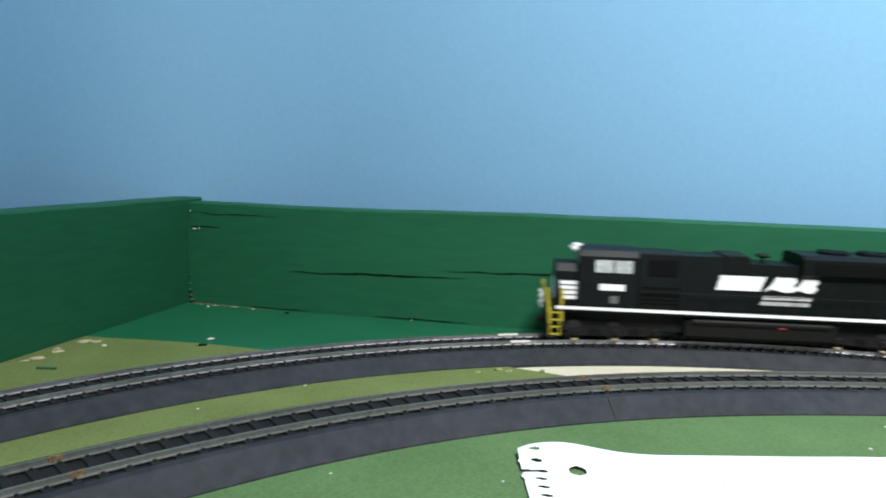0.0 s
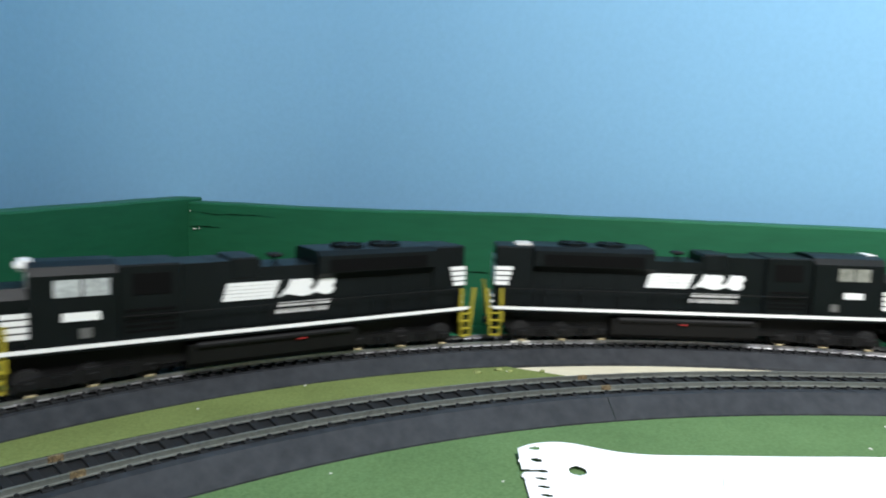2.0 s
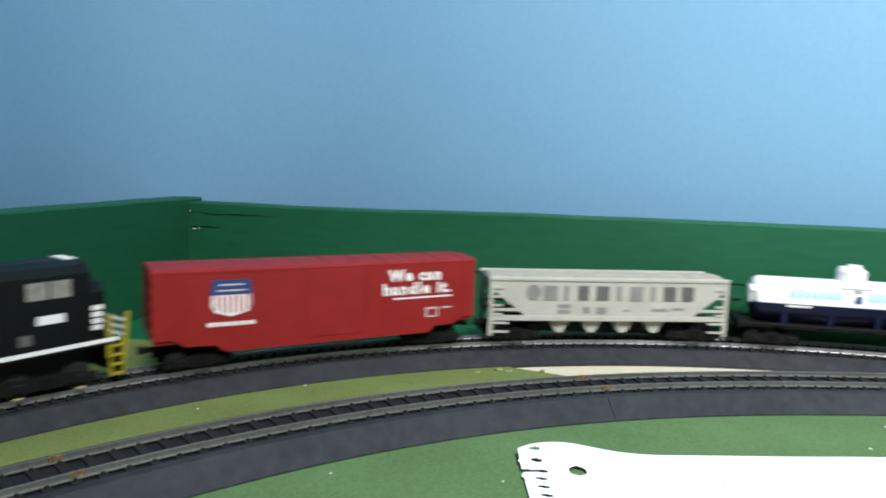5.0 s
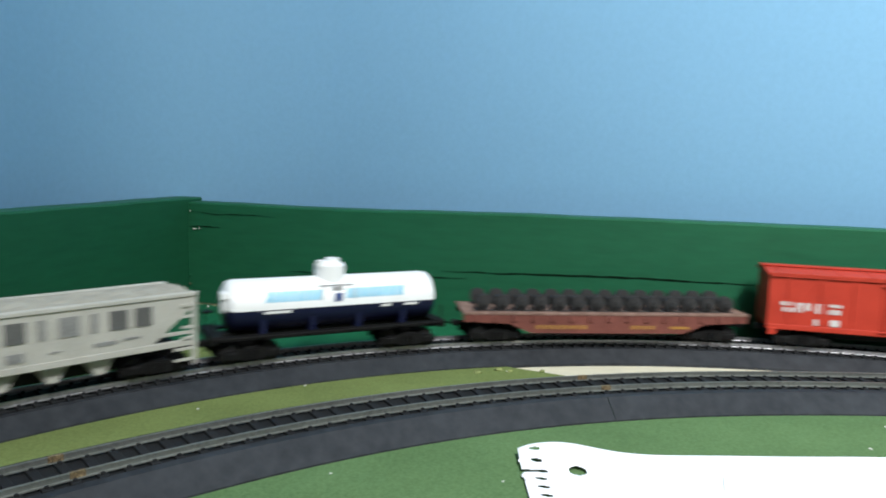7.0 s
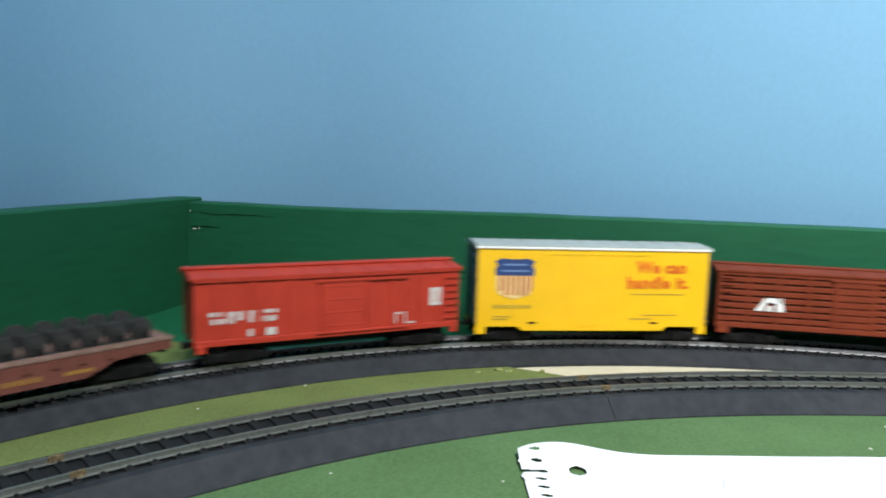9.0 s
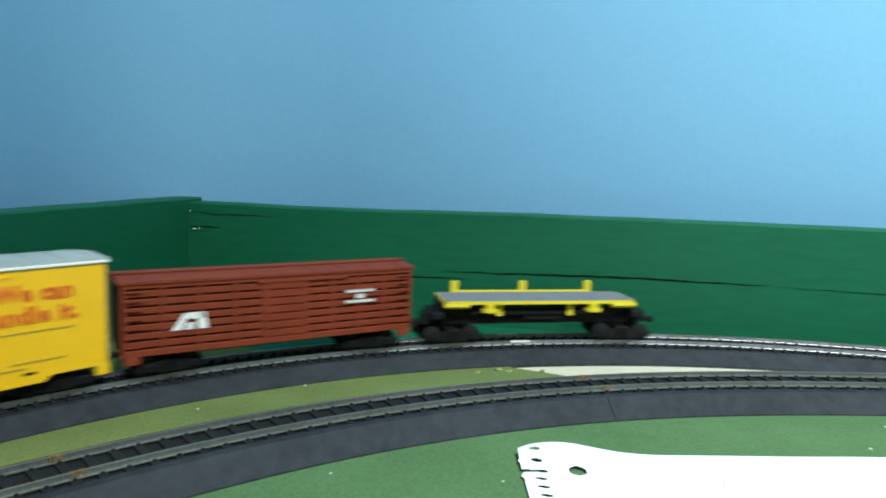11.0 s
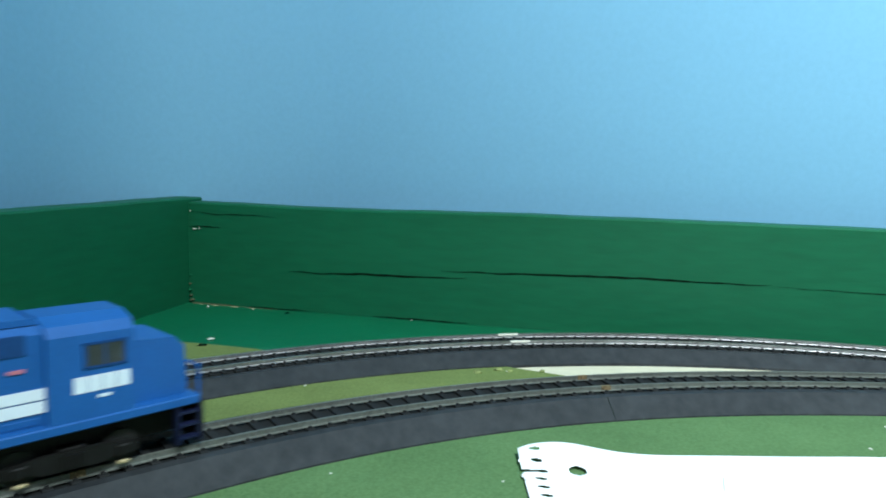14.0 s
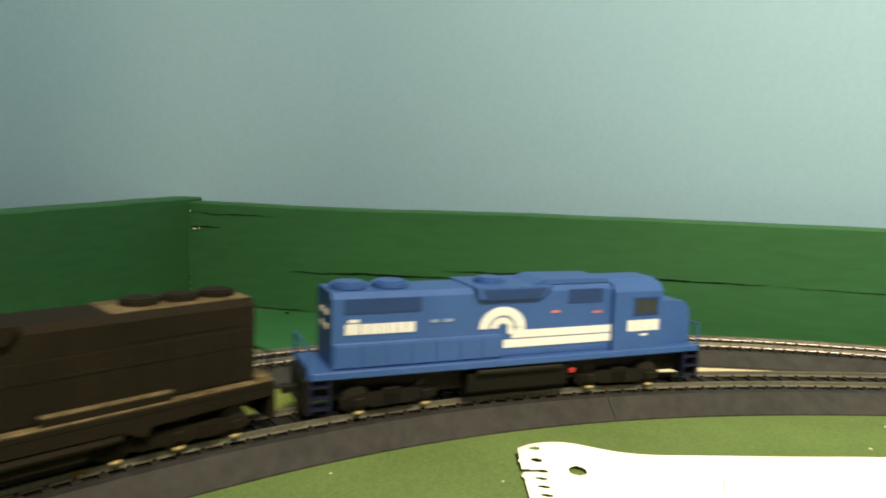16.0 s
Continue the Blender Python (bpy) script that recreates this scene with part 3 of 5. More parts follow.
def joiner(root, loop, s, o, length, material, label, w=0.0010, foot=0.0025):
    z = loop.z
    bm = swept(loop, [(o - w - 0.0001, z - foot), (o + w + 0.0001, z - foot), (o + w, z - foot * 0.48), (o + 0.0006, z + 0.00005), (o - 0.0006, z + 0.00005), (o - w, z - foot * 0.48)], s - length / 2, s + length / 2, 0.002)
    part("rail_joiner", bm, material, root, label)


def nearest(loop, x, y):
    return min((i * 0.001 for i in range(-300, 300)), key=lambda s: (loop.at(s) - Vector((x, y))).length)


for x, y, o in ((0.0438, 0.4363, 0.0087), (0.0491, 0.4203, -0.0087), (-0.165, 0.33, 0.0087), (-0.1500, 0.3140, -0.0087)):
    joiner(outer_track, OUTER, nearest(OUTER, x, y), o, 0.0125, BRIGHT if x > 0 else RAIL, "bright metal rail joiner", 0.0006, 0.0009)
for x, y, o in ((-0.128, 0.2355, 0.0087), (-0.1146, 0.2242, -0.0087), (0.0739, 0.3479, 0.0087), (0.0818, 0.3346, -0.0087)):
    joiner(inner_track, INNER, nearest(INNER, x, y), o, 0.0050, BRASS, "brownish brass rail joiner", 0.0006)
seam = swept(INNER, [(-0.0260, 0.0019), (-0.0172, 0.0097), (-0.0172, 0.0090), (-0.0260, 0.0012)], 0.0795, 0.0797, 0.0005)
part("roadbed_seam", seam, CRACK, inner_track, "dark seam between two roadbed pieces")
ties(outer_track, OUTER, -0.34, 0.34, 0.0066, 0.0136, 0.0027)
ties(inner_track, INNER, -0.30, 0.30, 0.0087, 0.0122, 0.0034)


# ---------------------------------------------------------------- rolling stock (millimetres in each thing's own space)
MM = 0.001
CARS = []
TURN = Matrix.Rotation(math.pi, 4, "Z")


def B(x0, x1, y0, y1, z0, z1, bevel=0.0, bm=None, seg=1):
    return box(x0 * MM, x1 * MM, y0 * MM, y1 * MM, z0 * MM, z1 * MM, bevel * MM, bm, seg)


def C(p0, p1, r, n=14, bm=None, r2=None):
    return cyl([c * MM for c in p0], [c * MM for c in p1], r * MM, n, bm, None if r2 is None else r2 * MM)


def PX(outline, y0, y1, bm=None):
    return prism([(x * MM, z * MM) for x, z in outline], y0 * MM, y1 * MM, bm)


def LX(outline, x0, x1, bm=None):
    return lengthwise([(y * MM, z * MM) for y, z in outline], x0 * MM, x1 * MM, bm)


def twice(name, bm, material, parent, label=""):
    """A part on the near side, and the same turned round on the far side."""
    a = part(name, bm, material, parent, label)
    b = new(name, a.data)
    b.parent, b.matrix_basis = parent, TURN
    if label:
        tagged(b, label)
    return a


def mirrored(name, make, material, parent, label=""):
    """A part on each side, mirrored: make(side) gives a bmesh."""
    for side in (-1, 1):
        part(name, make(side), material, parent, label)


def bars(rows, y, bm=None, lean=0.0):
    """Plain bars on the near side: rows of (x0, x1, z0, z1)."""
    bm = bm or bmesh.new()
    for x0, x1, z0, z1 in rows:
        d = lean * (z1 - z0)
        PX([(x0, z0), (x1, z0), (x1 + d, z1), (x0 + d, z1)], -y, -y + 0.4, bm)
    return bm


def words(text, height, x, z, y, material, parent, label="", spread=1.0):
    """Words on both sides of a car, centred at x, on the base line z."""
    cu = bpy.data.curves.new("text", "FONT")
    cu.body, cu.size, cu.align_x, cu.space_character = text, height * MM, "CENTER", spread
    cu.extrude, cu.offset, cu.resolution_u = 0.0001, 0.00026 * height / 6, 2
    tmp = bpy.data.objects.new("text", cu)
    me = bpy.data.meshes.new_from_object(tmp)
    bpy.data.objects.remove(tmp)
    me.materials.clear()
    me.materials.append(material)
    stand = Matrix.Translation((x * MM, -y * MM, z * MM)) @ Matrix.Rotation(math.pi / 2, 4, "X")
    for m in (stand, TURN @ stand):
        ob = new("slogan", me)
        ob.parent, ob.matrix_basis = parent, m
        if label:
            tagged(ob, label)


def wheel_mesh(radius):
    bm = bmesh.new()
    for s in (-1, 1):
        C((0, s * 7.3, 0), (0, s * 8.1, 0), radius + 0.6, 18, bm)
        C((0, s * 8.1, 0), (0, s * 10.2, 0), radius, 18, bm)
        C((0, s * 10.2, 0), (0, s * 10.6, 0), radius * 0.55, 12, bm)
        for k in range(4):
            a = k * math.pi / 2
            C((math.cos(a) * radius * 0.72, s * 10.1, math.sin(a) * radius * 0.72), (math.cos(a) * radius * 0.72, s * 10.4, math.sin(a) * radius * 0.72), 0.5, 6, bm)
    C((0, -11.5, 0), (0, 11.5, 0), 1.0, 8, bm)
    me = bpy.data.meshes.new("wheelset")
    bm.to_mesh(me)
    bm.free()
    me.materials.append(STEEL)
    return me


WHEEL_SMALL, WHEEL_LARGE = wheel_mesh(4.9), wheel_mesh(5.8)


def truck(parent, x, axles, spacing, large=False, material=None, glint=False, half=13.0):
    """A truck with arched side frames, springs, journal boxes and turning wheelsets."""
    r = 5.8 if large else 4.9
    span = spacing * (axles - 1) / 2
    bm = bmesh.new()
    for s in (-1, 1):
        y0, y1 = sorted((s * (half - 1.6), s * half))
        top, low = r + 3.2, r - 3.0
        pts = [(-span - 5, r + 1.8), (-span - 5, r - 1.6), (-span + 3, r - 1.6)]
        if axles == 2:
            pts += [(-span + 6, low), (span - 6, low)]
        else:
            pts += [(-span + 6, low + 0.8), (-5, low + 0.8), (-3, low), (3, low), (5, low + 0.8), (span - 6, low + 0.8)]
        pts += [(span - 3, r - 1.6), (span + 5, r - 1.6), (span + 5, r + 1.8), (span - 2, r + 2.4), (span - 6, top), (-span + 6, top), (-span + 2, r + 2.4)]
        PX(pts, y0, y1, bm)
        for k in range(axles):
            xx = -span + k * spacing
            yb = sorted((s * half, s * (half + 1.3)))
            B(xx - 2.2, xx + 2.2, yb[0], yb[1], r - 1.9, r + 1.9, 0.5, bm)
        gaps = [0] if axles == 2 else [-spacing / 2, spacing / 2]
        for g in gaps:
            for d in (-2.4, 0, 2.4):
                C((g + d, s * (half + 0.5), r - 2.2), (g + d, s * (half + 0.5), r + 2.4), 1.0, 8, bm)
        for k in range(axles):
            xx = -span + k * spacing
            yb = sorted((s * (half - 1.5), s * (half - 0.4)))
            B(xx - r - 1.4, xx - r + 0.2, yb[0], yb[1], r - 2.6, r + 2.0, 0.2, bm)
    B(-4, 4, -half + 1, half - 1, r + 0.5, r + 4.0, 0.4, bm)
    if large:
        B(-span - 4, span + 4, -6, 6, 2.6, r + 4.0, 0.6, bm)
    ob = part("truck", bm, material or PLASTIC, parent, "black plastic truck with moulded side frames")
    ob.location = (x * MM, 0, 0)
    # Small tan blocks at rail level imitate the glint of the treads.
    if glint:
        for k in range(axles):
            xx = -span + k * spacing
            for s in (-1, 1):
                part("tread_glint", B(xx - 1.7, xx + 1.7, *sorted((s * (half - 1.0), s * (half + 0.6))), 0.8, 1.8, 0.2), GLINT_TAN, ob, "small tan block painted as the glint of a wheel tread")
    sets = []
    for k in range(axles):
        w = new("wheelset", WHEEL_LARGE if large else WHEEL_SMALL)
        w.parent, w.location = ob, ((-span + k * spacing) * MM, 0, r * MM)
        sets.append(w)
    return (ob, x, sets, r, span, spacing)


def couplers(parent, x, z=9.5, reach=7.0):
    for s in (-1, 1):
        bm = B(*sorted((s * (x - 6), s * (x + reach - 3))), -1.3, 1.3, z - 1.2, z + 1.2, 0.3)
        B(*sorted((s * (x + reach - 3.5), s * (x + reach))), -2.2, 2.2, z - 1.8, z + 1.8, 0.6, bm)
        part("coupler", bm, PLASTIC, parent)


def ladder(x0, x1, y, z0, z1, n, bm=None, t=0.5):
    """Rungs and stringers standing on a car's side at y."""
    bm = bm or bmesh.new()
    ya, yb = sorted((y, y * (1 - 0.6 / abs(y))))
    for k in range(n):
        z = z0 + (z1 - z0) * (k + 0.5) / n
        B(x0, x1, ya, yb, z - t / 2, z + t / 2, 0, bm)
    return bm


def shield(parent, x0, x1, z0, z1, y, field=None, lettering=None):
    """A plain shield: blue head over white and red bars."""
    w, h = x1 - x0, z1 - z0
    f = lambda a, b: (x0 + w * a, z0 + h * b)
    twice("emblem_field", PX([f(0.06, 0.62), f(0.04, 0.3), f(0.12, 0.12), f(0.35, 0.05), f(0.5, 0.0), f(0.65, 0.05), f(0.88, 0.12), f(0.96, 0.3), f(0.94, 0.62)], -y, -y + 0.4), field or WHITE, parent)
    twice("emblem_head", PX([f(0.04, 0.58), f(0.96, 0.58), f(0.98, 0.72), f(0.92, 0.84), f(0.98, 0.93), f(0.82, 1.0), f(0.62, 0.98), f(0.38, 0.98), f(0.18, 1.0), f(0.02, 0.93), f(0.08, 0.84), f(0.02, 0.72)], -y - 0.08, -y + 0.3), SHIELD_BLUE, parent)
    rows = [(x0 + w * (0.13 + 0.125 * k), x0 + w * (0.18 + 0.125 * k), z0 + h * (0.10 if 0 < k < 6 else 0.2), z0 + h * 0.57) for k in range(7)]
    for row in rows:
        twice("emblem_bar", bars([row], y + 0.08), REDMARK, parent)
    twice("emblem_lettering", bars([(x0 + w * 0.22, x0 + w * 0.78, z0 + h * 0.83, z0 + h * 0.87), (x0 + w * 0.16, x0 + w * 0.84, z0 + h * 0.68, z0 + h * 0.715)], y + 0.16), lettering or SOFT_WHITE, parent)


def peaked(half, eave, ridge, over=0.6, thick=1.2):
    """The outline of a low-pitched roof, across the car."""
    h = half + over
    return [(-h, eave - thick), (-h, eave), (-half * 0.5, eave + (ridge - eave) * 0.55), (0, ridge), (half * 0.5, eave + (ridge - eave) * 0.55), (h, eave), (h, eave - thick)]


def black_loco(label, front=0.0, window=(-93.5, -71.5), glass=None, mark=-4.5, filler=16.0, tail_lamp=False):
    """front: how far the cab and nose sit ahead of the usual place; mark: how far the emblem sits to the rear."""
    root = tagged(new("diesel_locomotive"), label, "locomotive", "locomotives of the freight train")
    part("walkway", B(-116 + front * 0.8, 121, -16.8, 16.8, 18.0, 21.2, 0.4), BLACK, root)
    part("frame", B(-112, 114, -9, 9, 6.2, 17.4, 0.4), PLASTIC, root)
    mirrored("sill_stripe", lambda s: B(-116 + front * 0.8, 121, *sorted((s * 16.7, s * 17.1)), 19.6, 21.4), WHITE, root, "white stripe along the sill")
    part("fuel_tank", LX([(-14, 6), (-11, 3.2), (11, 3.2), (14, 6), (15.5, 15.5), (-15.5, 15.5)], -38, 50), PLASTIC, root, "black fuel tank")
    mirrored("air_reservoir", lambda s: C((-34, s * 15.2, 15), (46, s * 15.2, 15), 1.7, 10), PLASTIC, root)
    mirrored("fuel_filler", lambda s: B(filler, filler + 4.5, *sorted((s * 14.6, s * 16.4)), 12.6, 13.6, 0.3), RED, root, "small red filler cap")
    # hood
    part("hood", PX([(-68, 20.4), (118, 20.4), (120, 24), (120, 54.6), (118, 56.4), (31, 56.4), (31, 50.5), (-2, 50.5), (-2, 54.2), (-25, 54.2), (-25, 54.0), (-68, 54.0)], -12, 12), BLACK, root, "black engine hood with stepped roof line")
    for k in range(12):
        x = -24 + 10.4 * k
        mirrored("hood_door", lambda s: B(x + 0.4, x + 9.8, *sorted((s * 12, s * 12.3)), 21.5, 33.2 if k % 3 else 41, 0.1), BLACK, root)
    part("brake_box", B(-17, -3, -12.6, 12.6, 45, 55.6, 0.8), BLACK, root)
    part("equipment_locker", B(-68, -40, -14.5, 14.5, 20.4, 55, 0.8), BLACK, root)
    mirrored("louvre", lambda s: louvre_rows(s, -65, -43, 24, 36, 14.6), GRILLE, root)
    mirrored("intake_panel", lambda s: B(-62, -45, *sorted((s * 14.5, s * 14.8)), 41, 51, 0.1), GRILLE, root)
    part("radiator_housing", LX([(-12, 42), (-16.5, 46), (-16.5, 55), (-13, 57.4), (13, 57.4), (16.5, 55), (16.5, 46), (12, 42)], 27, 98), BLACK, root, "flared black radiator housing")
    part("tail_cabinet", B(98, 120.2, -13, 13, 20.6, 56.8, 0.9), BLACK, root)
    mirrored("radiator_grille", lambda s: B(33, 92, *sorted((s * 16.3, s * 16.7)), 46.5, 53.0), GRILLE, root, "black radiator grille")
    for x in (50, 73):
        bm = C((x, 0, 57), (x, 0, 59), 9, 22)
        C((x, 0, 59), (x, 0, 59.5), 2.4, 10, bm)
        for k in range(4):
            a = k * math.pi / 4
            C((x - 8.4 * math.cos(a), -8.4 * math.sin(a), 59.2), (x + 8.4 * math.cos(a), 8.4 * math.sin(a), 59.2), 0.35, 5, bm)
        part("radiator_fan", bm, BLACK, root)
    if tail_lamp:
        part("tail_number_board", B(98, 108.5, -7, 7, 56.0, 58.2, 0.9, None, 2), SOFT_WHITE, root, "white number board over the tail")
    part("tail_number_box", B(119.6, 121.0, -6, 6, 47.6, 50.2, 0.3), WHITE, root, "white number box on the tail")
    bm = C((9, 0, 50), (9, 0, 54), 1.0, 8)
    B(5.5, 12.5, -4, 4, 53.6, 55.6, 0.8, bm)
    part("horn", bm, PLASTIC, root)
    # cab and nose
    part("cab", LX([(-16, 20.4), (-16, 52), (-13.5, 55.5), (-6, 57), (6, 57), (13.5, 55.5), (16, 52), (16, 20.4)], -103 + front, -68), BLACK, root, "black crew cab with side windows")
    part("nose", LX([(-12.5, 20.4), (-12.5, 42), (-9.5, 46.5), (9.5, 46.5), (12.5, 42), (12.5, 20.4)], -116 + front * 0.3, -103 + front), BLACK, root)
    mirrored("cab_window", lambda s: B(window[0], window[1], *sorted((s * 15.9, s * 16.2)), 42.5, 50.0), glass or PALE_GLASS, root, "side window with its reflection painted pale")
    mirrored("window_post", lambda s: B(sum(window) / 2 - 0.5, sum(window) / 2 + 0.5, *sorted((s * 15.9, s * 16.35)), 42.5, 50.0), BLACK, root)
    for s in (-1, 1):
        part("windshield", B(-103.3 + front, -102.9 + front, *sorted((s * 2, s * 13)), 46.5, 53), PALE_GLASS, root)
    part("number_board", B(-107 + front * 0.5, -99 + front * 0.5, -7.5, 7.5, 53.0, 57.6, 1.6, None, 2), WHITE, root, "white number board over the windshield")
    mirrored("cab_number", lambda s: B(window[0] + 3, window[1] - 4, *sorted((s * 15.9, s * 16.15)), 31.8, 35.6), WHITE, root, "white cab number drawn as a bar")
    mirrored("builder_plate", lambda s: B(-84, -79, *sorted((s * 15.9, s * 16.1)), 24, 28.5), LETTER_DARK, root)

    def end_bars(s, x0, x1, z0, n, lean, y=12.3):
        bm = bmesh.new()
        for k in range(n):
            z = z0 + k * 3.0
            ya, yb = sorted((s * y, s * (y + 0.5)))
            a, b = x0 + lean * k, x1
            B(min(a, b), max(a, b), ya, yb, z, z + 2.2, 0, bm)
        return bm
    mirrored("nose_stripes", lambda s: end_bars(s, -113 + front * 0.5, -101 + front * 0.9, 25, 4, -0.2), WHITE, root, "white nose stripes")
    mirrored("tail_stripes", lambda s: end_bars(s, 112.5, 120.6, 33.5, 4, -0.8, 12.9), WHITE, root, "white tail stripes")
    part("tail_face_stripes", end_face_bars(120.3, 33.5, 4, 9), WHITE, root, "white tail stripes")
    part("nose_face_stripes", end_face_bars(-116.0 + front * 0.3, 25, 4, 11), WHITE, root, "white nose stripes")
    # lettering as plain shapes
    for k in range(5):
        z = 34.6 + 1.78 * k
        twice("side_emblem", PX([(-17 + mark + 0.5 * k, z), (8.5 + mark + 0.7 * k, z), (9.4 + mark + 0.7 * k, z + 1.6), (-16.6 + mark + 0.5 * k, z + 1.6)], -12.9, -12.3), WHITE, root, "white slanting emblem bar")
    for x, w in ((13.0 + mark, 14), (29.0 + mark, 10.5)):
        twice("side_emblem_block", PX([(x - 1.6, 34.5), (x + 2.2, 36.2), (x + w - 3, 34.4), (x + w, 34.8), (x + w + 2.4, 37), (x + w + 1.2, 39), (x + w + 3, 41), (x + w + 2, 43.2), (x + w - 4, 43.4), (x + 7.5, 43.0), (x + 5, 43.8), (x + 3.4, 40)], -12.9, -12.3), WHITE, root, "white slanting emblem block")
    rows = [(11 + mark + 4.1 * k, 14.2 + mark + 4.1 * k, 29.8, 32.0) for k in range(7)] + [(9.5 + mark + 3.6 * k, 12.4 + mark + 3.6 * k, 26.4, 28.6) for k in range(8)]
    twice("side_lettering", bars(rows, 12.9, lean=0.25), SOFT_WHITE, root)
    # ends
    for e, x in ((-1, -117 + front * 0.8), (1, 118)):
        part("pilot", B(*sorted((x, x + 4 * e)), -15, 15, 3, 17.5, 0.6), PLASTIC, root)
        bm = bmesh.new()
        for k in range(3):
            B(*sorted((x + (6.4 if e < 0 else 3) * e, x + (7.4 if e < 0 else 4.2) * e)), -10, 10, 18.5 + 3.6 * k, 19.7 + 3.6 * k, 0, bm)
        part("end_rail", bm, WHITE, root, "white end hand rail")
        for s in (-1, 1):
            yo = sorted((s * 14.6, s * 17.0))
            d = 0 if e < 0 else 3.0
            xi, xo = x + (d - 4.2) * e, x + (d + 1.8) * e
            bm = B(xi - 0.4, xi + 0.4, *yo, 3.2, 20)
            B(xo - 0.4, xo + 0.4, *yo, 3.2, 20, 0, bm)
            steps = part("step_ladder", bm, YELLOW, root, "yellow corner steps")
            for k in range(4):
                part("rung", B(*sorted((xi, xo)), *yo, 3.4 + 4.4 * k, 4.2 + 4.4 * k), YELLOW, steps)
            bm = bmesh.new()
            PX([(x + (d + 1.0) * e, 10), (x + (d + 2.8) * e, 10), (x + (d + 5.3) * e, 32), (x + (d + 3.5) * e, 32)], *sorted((s * 15.4, s * 16.6)), bm)
            PX([(x + (d - 5.8) * e, 12), (x + (d - 4.0) * e, 12), (x + (d - 3.6) * e, 32), (x + (d - 5.4) * e, 32)], *sorted((s * 15.4, s * 16.6)), bm)
            part("grab_post", bm, YELLOW, root, "yellow grab post")
    mirrored("hand_rail", lambda s: hand_rail(s, -66, 114), PLASTIC, root)
    trucks = [truck(root, x, 3, 25, True, glint=True) for x in (-81, 81)]
    couplers(root, 120, reach=6)
    return root, trucks


def hand_rail(s, x0, x1, y=16.2, z=32.0):
    bm = C((x0, s * y, z), (x1, s * y, z), 0.3, 5)
    n = round((x1 - x0) / 24)
    for k in range(n + 1):
        x = x0 + (x1 - x0) * k / n
        C((x, s * y, 20), (x, s * y, z), 0.3, 5, bm)
    return bm


def end_face_bars(x, z0, n, half):
    bm = bmesh.new()
    for k in range(n):
        B(x - 0.3, x + 0.3, -half, half, z0 + 3 * k, z0 + 3 * k + 2.2, 0, bm)
    return bm


def louvre_rows(s, x0, x1, z0, z1, y):
    bm = bmesh.new()
    n = 5
    for k in range(n):
        z = z0 + (z1 - z0) * k / n
        B(x0, x1, *sorted((s * (y - 0.2), s * (y + 0.25))), z, z + 1.3, 0, bm)
    return bm


def red_boxcar():
    root = tagged(new("boxcar"), "red fifty-foot boxcar with a shield emblem and white slogan", "freight car", "cars of the freight train")
    side = [(-87, 17), (-78, 17), (-72, 13.5), (-58, 13), (-53, 9.6), (58, 9.6), (62, 13), (74, 13.5), (80, 17), (87, 17), (87, 49.6), (-87, 49.6)]
    mirrored("side_wall", lambda s: PX(side, *sorted((s * 15.8, s * 17))), RED, root)
    part("body", B(-86.4, 86.4, -15.8, 15.8, 15, 49.6), RED, root)
    part("roof", LX([(-17.2, 48.6), (-17.2, 49.6), (-15.6, 50.6), (0, 51.6), (15.6, 50.6), (17.2, 49.6), (17.2, 48.6)], -87.3, 87.3), RED, root)
    for k in range(11):
        part("roof_rib", LX([(-15.8, 50.4), (-15.6, 50.9), (0, 51.9), (15.6, 50.9), (15.8, 50.4)], -80.5 + 16 * k, -79.5 + 16 * k), RED, root)
    for e in (-1, 1):
        bm = bmesh.new()
        for k in range(5):
            B(*sorted((e * 86.2, e * 87.6)), -14.5, 14.5, 20 + 6.2 * k, 22.4 + 6.2 * k, 0.5, bm)
        part("end_rib", bm, RED, root)
    mirrored("side_seam", lambda s: seam_bars(s), RED, root)
    mirrored("door", lambda s: B(-12, 18, *sorted((s * 17, s * 17.3)), 13, 48.2, 0.15), RED, root, "plain red sliding door")
    shield(root, -61, -40, 27, 45.5, 17.45)
    twice("emblem_caption", bars([(-62 + 3.9 * k, -59 + 3.9 * k, 22.4, 24.4) for k in range(6)], 17.3), WHITE, root)
    words("We can", 8.6, 49.0, 39.8, 17.3, WHITE, root, "white slogan lettering", 1.22)
    words("handle it.", 8.6, 50.5, 32.4, 17.3, WHITE, root, "white slogan lettering", 1.26)
    twice("underline", bars([(36, 72, 29.6, 30.4)], 17.3), WHITE, root)
    twice("data_panel", bars([(56, 57, 18.5, 24), (57.6, 62, 23, 24), (57.6, 62, 18.5, 19.2), (62.8, 63.6, 18.5, 24), (66, 72, 23, 23.8)], 17.3), SOFT_WHITE, root)
    part("underframe", B(-82, 82, -5, 5, 8.5, 15, 0.4), PLASTIC, root)
    trucks = [truck(root, x, 2, 21) for x in (-66, 66)]
    couplers(root, 87, reach=5)
    return root, trucks


def seam_bars(s):
    bm = bmesh.new()
    for k in range(9):
        x = -80 + 20 * k
        B(x, x + 0.5, *sorted((s * 17, s * 17.15)), 18, 49.6, 0, bm)
    return bm


